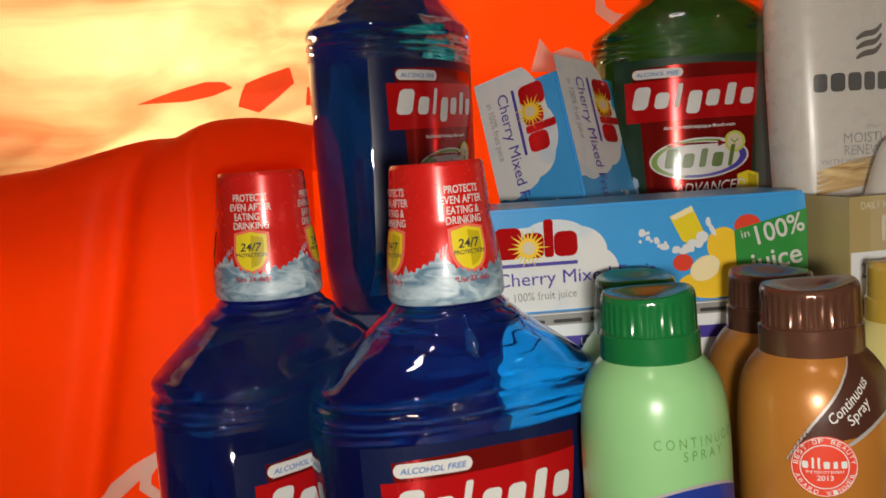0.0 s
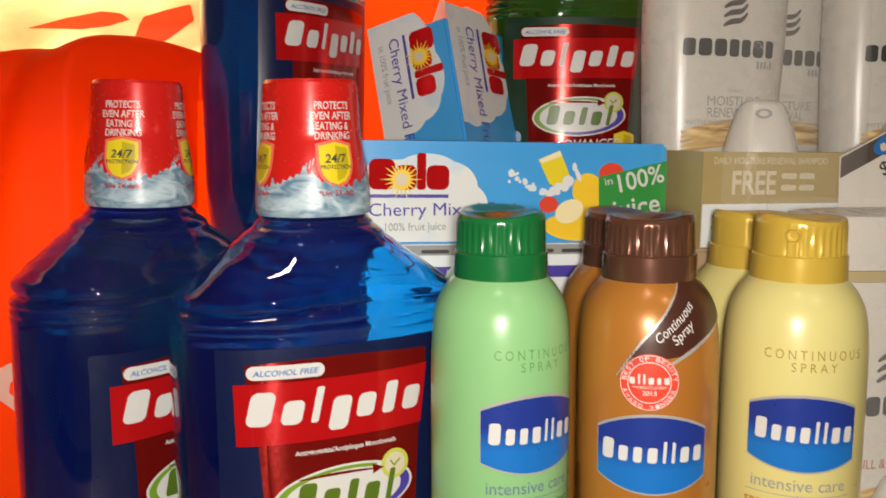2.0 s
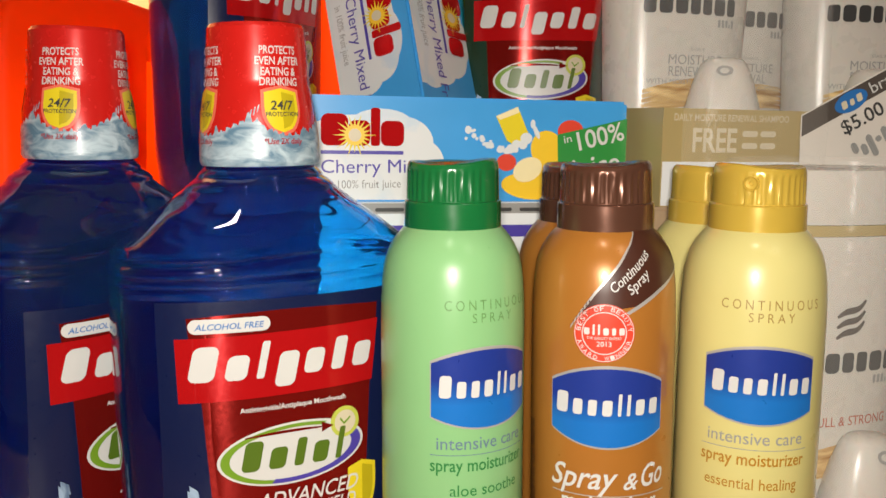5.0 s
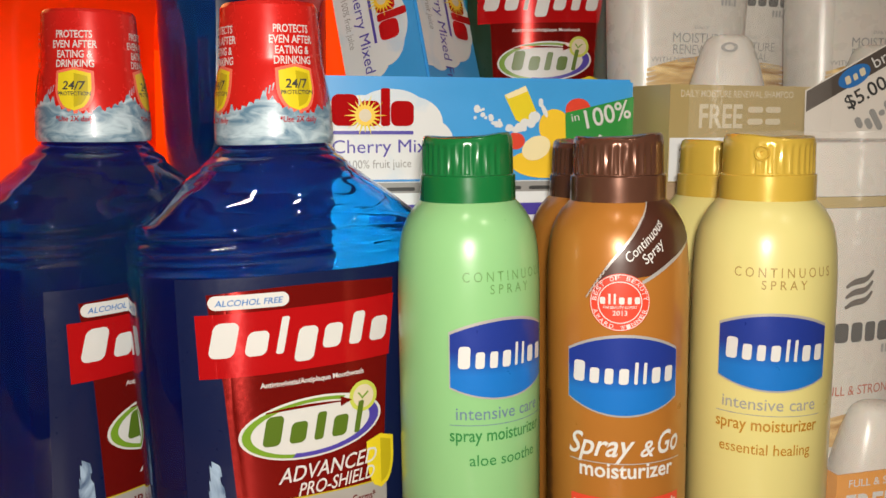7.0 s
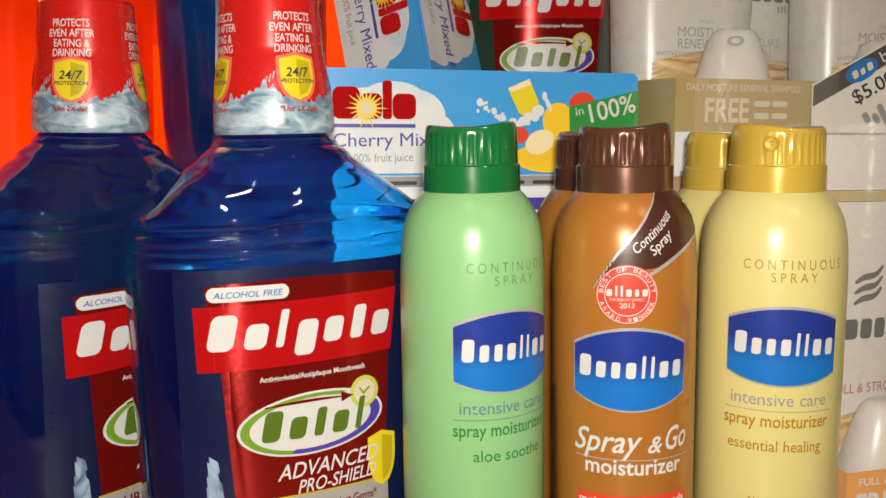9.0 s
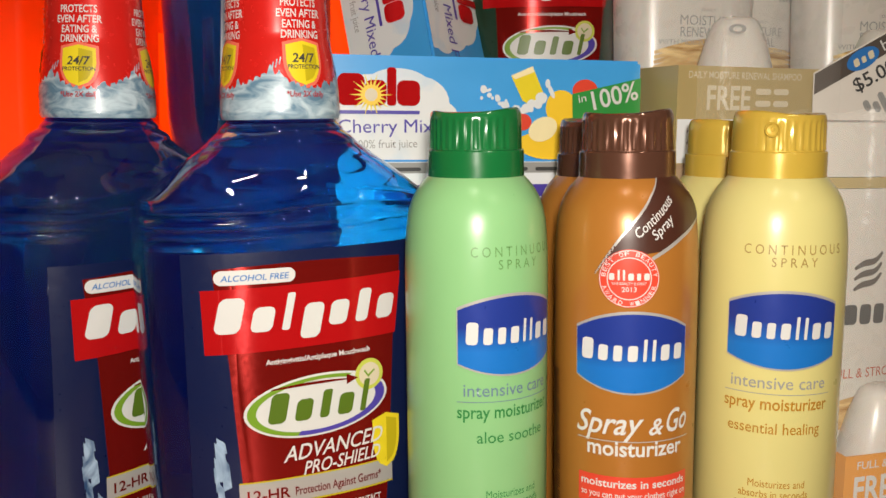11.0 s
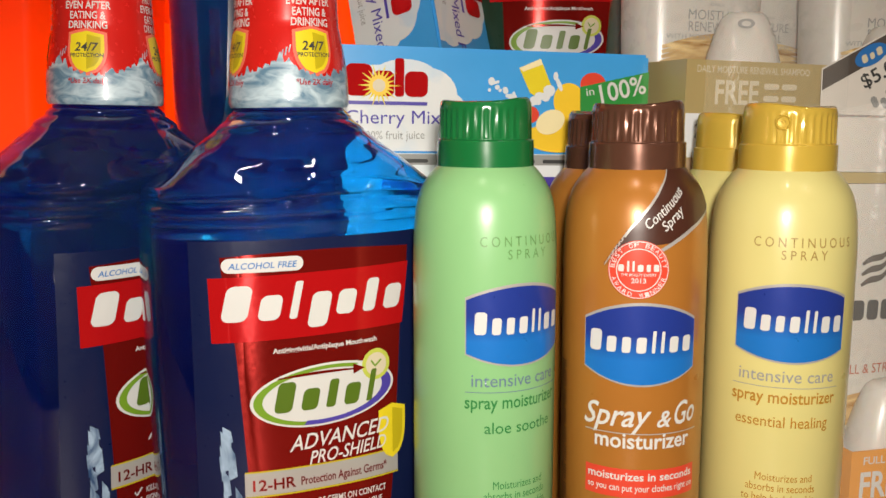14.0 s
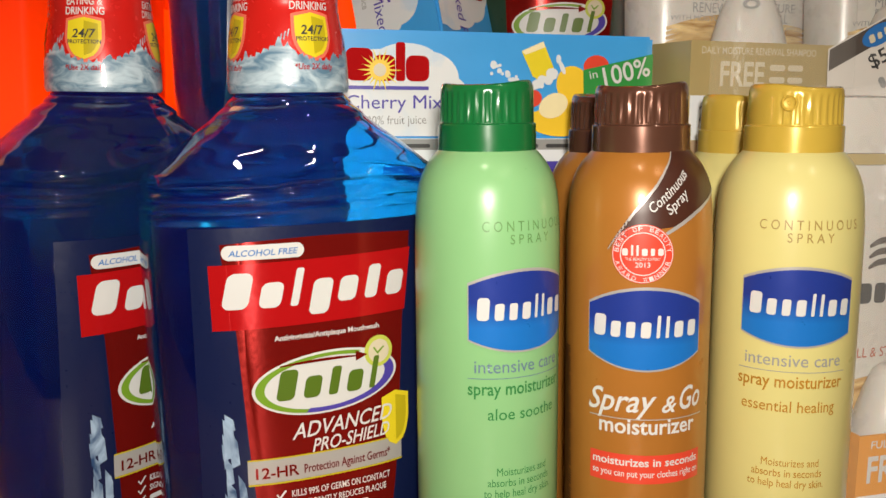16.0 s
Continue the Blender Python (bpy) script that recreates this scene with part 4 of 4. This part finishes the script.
for c in (K1, K4):
    care_print(c, INK_STEEL, INK_SAGE, INK_GREEN, "aloe soothe", -29, 31)
for c in (K3, K6):
    care_print(c, INK_GREY, INK_TAN, INK_OCHRE, "essential healing", -40, 33)
for c in (K2, K5):
    brown_print(c)
nozzle = part("nozzle", turned([(0.0030, -0.0008), (0.0030, 0.0005), (0.0026, 0.0008), (0.0022, 0.0005), (0.0020, 0.0001), (0.0008, 0.0), (0.0006, -0.0006)], 32), GOLD_CAP, K3, "round nozzle")
nozzle.matrix_local = pose(0, 0, 0, 0, 0, -19) @ pose(0, -0.0177, 0.1862, 90, 0, 0)


# ---- fruit carton printing ----
def carton_print(c, place):
    clouds = [oval(0.018, 0.020, 0.034, 0.0215, n=32), oval(0.040, 0.028, 0.0155, 0.013, n=28), oval(0.050, 0.018, 0.011, 0.012, n=28), oval(0.030, 0.036, 0.016, 0.0085, n=28),
              oval(0.054, 0.010, 0.010, 0.009, n=28)]
    clouds = [([(max(-0.0105, u), max(0.001, min(0.0495, v))) for u, v in p], f) for p, f in clouds] + [patch(-0.0105, 0.062, 0.001, 0.012, 6, 2)]
    decal("cloud_print", clouds, CLOUD, c, place, 0.0002, "soft white cloud print")
    word = word_bars(0.0010, 0.0408, 0.0268, 0.0120, WORD_D, 0.0, gap=0.02)
    decals("wordmark", word, INK_RED, c, place, 0.0008)
    rays = []
    for k in range(20):
        a = radians(18 * k)
        r = 0.0085 if k % 2 else 0.0105
        rays.append(([(0.0170 + 0.0035 * math.cos(a + 0.2), 0.0318 + 0.0035 * math.sin(a + 0.2)), (0.0170 + r * math.cos(a), 0.0318 + r * math.sin(a)), (0.0170 + 0.0035 * math.cos(a - 0.2), 0.0318 + 0.0035 * math.sin(a - 0.2))], [(0, 1, 2)]))
    decals("sun_ray", rays, INK_YELLOW, c, place, 0.0010)
    decal("sunburst", [oval(0.0170, 0.0318, 0.0048, 0.0048)], INK_PEACH, c, place, 0.0013, "yellow sunburst")
    decal("sun_core", oval(0.0170, 0.0318, 0.0030, 0.0030), INK_CREAM, c, place, 0.0015)
    decal("stripe", patch(0.0010, 0.0406, 0.0228, 0.0245, 4, 1), INK_PURPLE, c, place, 0.0008, "violet stripe")
    decal("name_lettering", line("Cherry Mixed Fruit", (0.0012, 0.0138), (0.0790, 0.0145), 0.0064, 0.0), INK_PURPLE, c, place, 0.0008)
    decal("juice_lettering", line("in 100% fruit juice", (0.0035, 0.0063), (0.0395, 0.0070), 0.0040, 0.0), INK_GREY, c, place, 0.0008)
    decal("pineapple", ([(0.0865, 0.0420), (0.0975, 0.0468), (0.1040, 0.0325), (0.0965, 0.0278), (0.0925, 0.0300)], [(0, 1, 2, 3, 4)]), INK_YELLOW, c, place, 0.0006, "yellow pineapple chunk")
    decal("pineapple_edge", ([(0.0865, 0.0420), (0.0975, 0.0468), (0.0985, 0.0440), (0.0885, 0.0402)], [(0, 1, 2, 3)]), INK_PALE_PEACH, c, place, 0.0008)
    rng = random.Random(9)
    drops = []
    for k in range(26):
        f = k / 25
        u = 0.0745 + 0.030 * f + 0.003 * (rng.random() - 0.5)
        v = 0.0350 - 0.030 * f + 0.026 * f * f + 0.003 * (rng.random() - 0.5)
        r = 0.0007 + 0.0015 * rng.random() * (0.4 + f)
        drops.append(oval(u, v, r * (0.8 + 0.6 * rng.random()), r, 40 * rng.random(), n=12))
    drops += [oval(0.1075, 0.0345, 0.0012, 0.0036, 25, n=12), oval(0.1055, 0.0385, 0.0013, 0.0022, n=12), oval(0.0725, 0.0352, 0.0017, 0.0020, n=12), oval(0.0715, 0.0310, 0.0008, 0.0009, n=12)]
    decal("splash_print", drops, CLOUD, c, place, 0.0005, "white juice splash print")
    decals("fruit_print", [oval(0.1135, 0.0260, 0.0085, 0.0095, 20), oval(0.106, 0.0078, 0.016, 0.0068, -4), oval(0.119, 0.0120, 0.010, 0.009, 5)], INK_PEACH, c, place, 0.0004, "orange peach slices")
    decal("apple_print", [oval(0.1035, 0.0160, 0.0078, 0.0058, 25)], INK_PALE_PEACH, c, place, 0.0007, "pale apple piece")
    decals("cherry_print", [oval(0.1255, 0.0352, 0.0068, 0.0056), oval(0.0925, 0.0195, 0.0050, 0.0042)], INK_CORAL, c, place, 0.0006, "red cherries")
    decal("banner", quad((0.1198, 0.0060), (0.1555, 0.0095), (0.1555, 0.0420), (0.1185, 0.0335), 8, 6), INK_BANNER, c, place, 0.0009, "green banner")
    decal("banner_lettering", [line("in", (0.1222, 0.0292), (0.1262, 0.0300), 0.0040, 0.0), line("100%", (0.1302, 0.0258), (0.1545, 0.0316), 0.0092, 0.02), line("juice", (0.1270, 0.0115), (0.1530, 0.0160), 0.0100, 0.02)], INK_WHITE, c, place, 0.0012)


CLOUD = streaky("cloud_white_print", (0.48, 0.62, 0.74), (0.7, 0.72, 0.72), 30, (1, 1, 1), contrast=(0.2, 0.45))


def front_of(h):
    return lambda u, v, off: (u, -off, v * h / 0.0505)


def top_of(h, d):
    return lambda u, v, off: (u, v * d / 0.0505, h + off)


carton_print(D1, front_of(0.0505))
carton_print(D3, front_of(0.058))
carton_print(D3, top_of(0.058, 0.074))
decal("stripe", patch(0.002, 0.150, 0.0395, 0.0455, 4, 1), INK_PURPLE, D2, lambda u, v, off: (u, -off, v), 0.0002, "violet stripe")
decal("stripe_lettering", line("LIVE", (0.0370, 0.0408), (0.0460, 0.0408), 0.0034, 0.02), INK_WHITE, D2, lambda u, v, off: (u, -off, v), 0.0004)
# grey band stands in for this carton's top face lying in shade
decal("grey_strip", patch(-0.0105, 0.157, 0.0512, 0.0563, 8, 1), INK_GREY, D2, lambda u, v, off: (u, -off, v), 0.0002, "grey strip for the shaded carton top")
decals("name_bar", [pill(0.006 + 0.018 * k, 0.020 + 0.018 * k, 0.0522, 0.0540) for k in range(7)], INK_BLACK, D2, lambda u, v, off: (u, -off, v), 0.0004)


# ---- shampoo printing ----
def on_shampoo(u, v, off):
    w, d, e = interp([(0.0, 0.033, 0.02, 2.6), (0.003, 0.035, 0.022, 2.6), (0.05, 0.0395, 0.0235, 2.5), (0.11, 0.0425, 0.024, 2.5), (0.15, 0.043, 0.024, 2.5), (0.16, 0.0425, 0.0235, 2.5)], v)
    return (u, -d * (max(0.0, 1 - abs(u / w) ** e)) ** (1 / e) - off, v)


def shampoo_print(b, rows):
    waves = [stroke([(-0.0105 + 0.0145 * i / 12, 0.1145 + 0.0048 * k + 0.0085 * (i / 12) ** 2 + 0.0015 * math.sin(math.pi * i / 7)) for i in range(13)], 0.0030) for k in range(3)]
    decals("wave_mark", waves, INK_COAL, b, on_shampoo, 0.0003, "grey three-stroke wave mark")
    decals("wordmark", word_bars(-0.0315, 0.0235, 0.0985, 0.0092, WORD_P, 0.0, 0.2), INK_BLACK, b, on_shampoo, 0.0003)
    decals("wordmark_tail", word_bars(0.012, 0.0230, 0.0925, 0.0040, [(1, 0, 1), (1, 0, 1), (1, 0, 1), (0.5, 0, 0.5), (1, 0, 1)]), INK_GREY, b, on_shampoo, 0.0003)
    for s, u0, u1, z, h, mat in rows:
        decal("lettering", line(s, (u0, z), (u1, z), h, 0.0), mat, b, on_shampoo, 0.0003)
    swirls = [stroke([(-0.030 + 0.055 * i / 14, 0.042 + 0.0026 * k + 0.011 * math.sin(math.pi * (0.15 + 0.5 * i / 14))) for i in range(15)], 0.0042) for k in range(5)]
    decal("swirl_print", swirls, HAIR_SWIRL, b, on_shampoo, 0.0002, "golden swirl print")


MOIST = [("DAILY", -0.0045, 0.0045, 0.0795, 0.0017, INK_GREY), ("MOISTURE", -0.0174, 0.0155, 0.0722, 0.0052, INK_GREY), ("RENEWAL", -0.0170, 0.0105, 0.0660, 0.0052, INK_GREY),
         ("WITH MOISTURE COMPLEX", -0.0285, 0.0230, 0.0618, 0.0027, INK_GREY)]
FULLS = [("FULL & STRONG", -0.0190, 0.0220, 0.0735, 0.0045, INK_RUST)]
for b, rows in ((P1, MOIST), (P2, MOIST), (P3, MOIST), (P4, FULLS)):
    shampoo_print(b, rows)
for b in (N1, N2, N3):
    decal("cap_mark", [oval(0, 0, 0.0042, 0.0026, inner=0.55)], INK_GREY, b, lambda u, v, off: (u, -0.0096 - off + 0.6 * v, 0.0655 + v), 0.0022, "grey oval mark")


def sleeve_print(s, w, mat, top_line, split, end):
    pl = (lambda u, v, off: (u, -off, v))
    decal("white_panel", patch(0.0005, w - 0.0005, 0.0005, split, 6, 3), CARTON_WHITE, s, pl, 0.0002, "white lower panel")
    decal("lettering", [line(top_line, (0.006, 0.0420), (end, 0.0420), 0.0034, 0.015), line("FREE", (0.017 if end > 0.06 else 0.005, 0.0270), (0.043 if end > 0.06 else 0.031, 0.0270), 0.0115, 0.04)], mat, s, pl, 0.0003)
    decals("offer_bar", [pill(0.046 + 0.011 * k, 0.0555 + 0.011 * k, 0.0345 - 0.006 * j, 0.0375 - 0.006 * j) for k in range(2) for j in range(2)], mat, s, pl, 0.0003)
    decal("size_lettering", line("2X", (0.006, 0.0100), (0.0125, 0.0100), 0.0070, 0.02), INK_GREY, s, pl, 0.0004)


sleeve_print(S1, 0.087, INK_CREAM, "DAILY MOISTURE RENEWAL SHAMPOO", 0.022, 0.074)
sleeve_print(S2, 0.085, INK_WHITE, "FULL & STRONG", 0.021, 0.045)


# clear shrink film round the packs
def wrap_film(m, w, d, h, label, seed):
    rng = random.Random(seed)
    n, rings = 48, []
    for k in range(15):
        z = h * k / 14
        t = 1.0 - 0.10 * (k / 14) ** 2
        rings.append([(x * (1 + 0.006 * rng.uniform(-1, 1)), y * (1 + 0.010 * rng.uniform(-1, 1)), z + 0.001 * rng.uniform(-1, 1)) for x, y, _ in squircle(w * t, d * t, 5.0, z, n)])
    ob = finish("shrink_film", loft(rings, False, False), SHRINK, angle=70)
    ob.matrix_world = m
    ob.visible_shadow = False
    return tagged(ob, label, "plastic wrap", "shrink films")


wrap_film(pose(0.2535, 0.507, 0.1685, 0, 0, 14), 0.0455, 0.0625, 0.19, "clear glossy shrink film round the shampoo pack", 3)
wrap_film(pose(0.288, 0.410, 0.0005, 0, 0, 11), 0.0475, 0.0525, 0.193, "clear glossy shrink film round the lower pack", 4)

# ---- paper coupon ----
CO, CA = (0.291, 0.466, 0.214), radians(29)


def on_coupon(u, v, off):
    """u along the coupon's head, v up from it (so the paper lies below, at negative v)."""
    x = u * math.cos(CA) - v * math.sin(CA)
    z = u * math.sin(CA) + v * math.cos(CA)
    curl = 0.002 * math.exp(-(u + 0.03) / 0.03) * (v / 0.04) ** 2
    return (CO[0] + x, CO[1] - off - curl + 0.05 * v + 0.02 * u, CO[2] + z)


coupon = thing("paper_coupon", Matrix.Identity(4), "white paper coupon with dark head band, leaning", "coupon")


def coupon_left(v):
    """The cut edge stands upright."""
    return v * math.tan(CA)


pts, fs = [], []
for i in range(25):
    for j in range(13):
        v = -0.062 * j / 12
        a = coupon_left(v)
        pts.append((a + (0.125 - a) * i / 24, v))
fs = [(i * 13 + j, i * 13 + j + 13, i * 13 + j + 14, i * 13 + j + 1) for i in range(24) for j in range(12)]
bm = bmesh.new()
rows_front = [bm.verts.new(on_coupon(u, v, 0.0)) for u, v in pts]
rows_back = [bm.verts.new(on_coupon(u, v, -0.00025)) for u, v in pts]
for f in fs:
    bm.faces.new([rows_front[i] for i in f])
    bm.faces.new([rows_back[i] for i in reversed(f)])
PAPER = material("coupon_paper", (0.66, 0.62, 0.56), 0.6, vary=0.04, scale=60)
part("sheet", bm, PAPER, coupon, "off-white printed paper")
decal("head_band", quad((-0.0050, -0.0098), (0.1248, -0.0098), (0.1248, -0.0006), (0.0002, -0.0006)), INK_COAL, coupon, on_coupon, 0.0003, "charcoal head band")
decal("oval_badge", oval(0.0265, -0.0060, 0.0095, 0.0050, 0), INK_BLUE, coupon, on_coupon, 0.0005, "blue oval badge")
decals("badge_bars", word_bars(0.0205, 0.0325, -0.0082, 0.0040, [(1, 0, 1), (0.8, 0, 0.8), (1, 0, 1)], 0.15), INK_CREAM, coupon, on_coupon, 0.0007)
decal("band_lettering", line("brand", (0.0385, -0.0080), (0.0600, -0.0080), 0.0060, 0.0), INK_WHITE, coupon, on_coupon, 0.0005)
decal("price_lettering", [line("$5.00 OFF", (0.0160, -0.0200), (0.0630, -0.0200), 0.0072, 0.02)], INK_BLACK, coupon, on_coupon, 0.0003)
decal("fine_print", [pill(0.042 + 0.006 * k, 0.0468 + 0.006 * k, -0.0245 - 0.0032 * j, -0.0230 - 0.0032 * j) for k in range(7) for j in range(5)], INK_GREY, coupon, on_coupon, 0.0003)
decal("number_bars", [pill(0.016 + 0.0045 * k, 0.0195 + 0.0045 * k, -0.0315 - 0.003 * (k % 3), -0.0255 - 0.003 * (k % 2)) for k in range(5)], INK_GREY, coupon, on_coupon, 0.0003)
decal("barcode", [patch(0.036 + 0.0011 * k, 0.0365 + 0.0011 * k + 0.0002 * (k % 3), -0.050, -0.0410, 1, 1) for k in range(26)], INK_BLACK, coupon, on_coupon, 0.0003)


# ---- printing on the bags ----
def on_left_bag(x, z, off):
    """The point of the bag's front at x and height z."""
    u, lo, hi = (x + 0.44) / 0.39, 0.0, 0.7
    for _ in range(30):
        v = (lo + hi) / 2
        lo, hi = (v, hi) if left_bag(u, v)[2] < z else (lo, v)
    p = left_bag(u, lo)
    return (p[0], p[1] - off, p[2])


tail = [(-0.163, 0.062), (-0.156, 0.078), (-0.145, 0.091), (-0.133, 0.1005), (-0.121, 0.108)]
curl = [(-0.1225, 0.1065), (-0.1295, 0.099), (-0.1305, 0.092), (-0.124, 0.0865), (-0.112, 0.0875)]
decal("white_print", [stroke(tail, 0.0085)], BAG_WHITE, LB, on_left_bag, 0.0015, "white swirl print")
decal("white_print", [stroke(curl, 0.0065)], BAG_WHITE, LB, on_left_bag, 0.0020, "white swirl print")


def on_back_bag(x, z, off):
    p = back_bag((x + 0.14) / 0.83, (z - 0.001) / back_bag_top(x))
    return (p[0], p[1] - off - 0.001, p[2])


flame = [([(0.094, 0.306), (0.102, 0.331), (0.110, 0.319), (0.122, 0.323), (0.134, 0.318), (0.139, 0.306), (0.120, 0.304)], [(0, 1, 2, 6), (2, 3, 6), (3, 4, 5, 6)])]
decal("white_print", flame + [stroke([(0.150, 0.362), (0.151, 0.350), (0.160, 0.343), (0.172, 0.342)], 0.010)], BAG_WHITE, RB, on_back_bag, 0.003, "white flame print")


def on_pale_bag(x, z, off):
    p = pale_bag((x + 0.62) / 0.64, (z - 0.001) / 0.6)
    return (p[0], p[1] - off - 0.002, p[2])


decals("red_print", [patch(-0.144, -0.1, lambda u: interp([(-0.144, 0.2945), (-0.1273, 0.2887), (-0.112, 0.301), (-0.1, 0.3118)], u)[0], lambda u: interp([(-0.144, 0.297), (-0.1402, 0.3142), (-0.122, 0.3215), (-0.104, 0.3266), (-0.1, 0.314)], u)[0]),
                      patch(-0.225, -0.15, lambda u: interp([(-0.225, 0.3005), (-0.1838, 0.3007), (-0.165, 0.3045), (-0.15, 0.3105)], u)[0], lambda u: interp([(-0.225, 0.301), (-0.195, 0.3105), (-0.1723, 0.317), (-0.1574, 0.3161), (-0.15, 0.311)], u)[0]),
                      patch(-0.089, -0.079, 0.2925, lambda u: 0.308 + 0.2 * (u + 0.089))], BAG_RED, PB, on_pale_bag, 0.004, "dark red print patch")
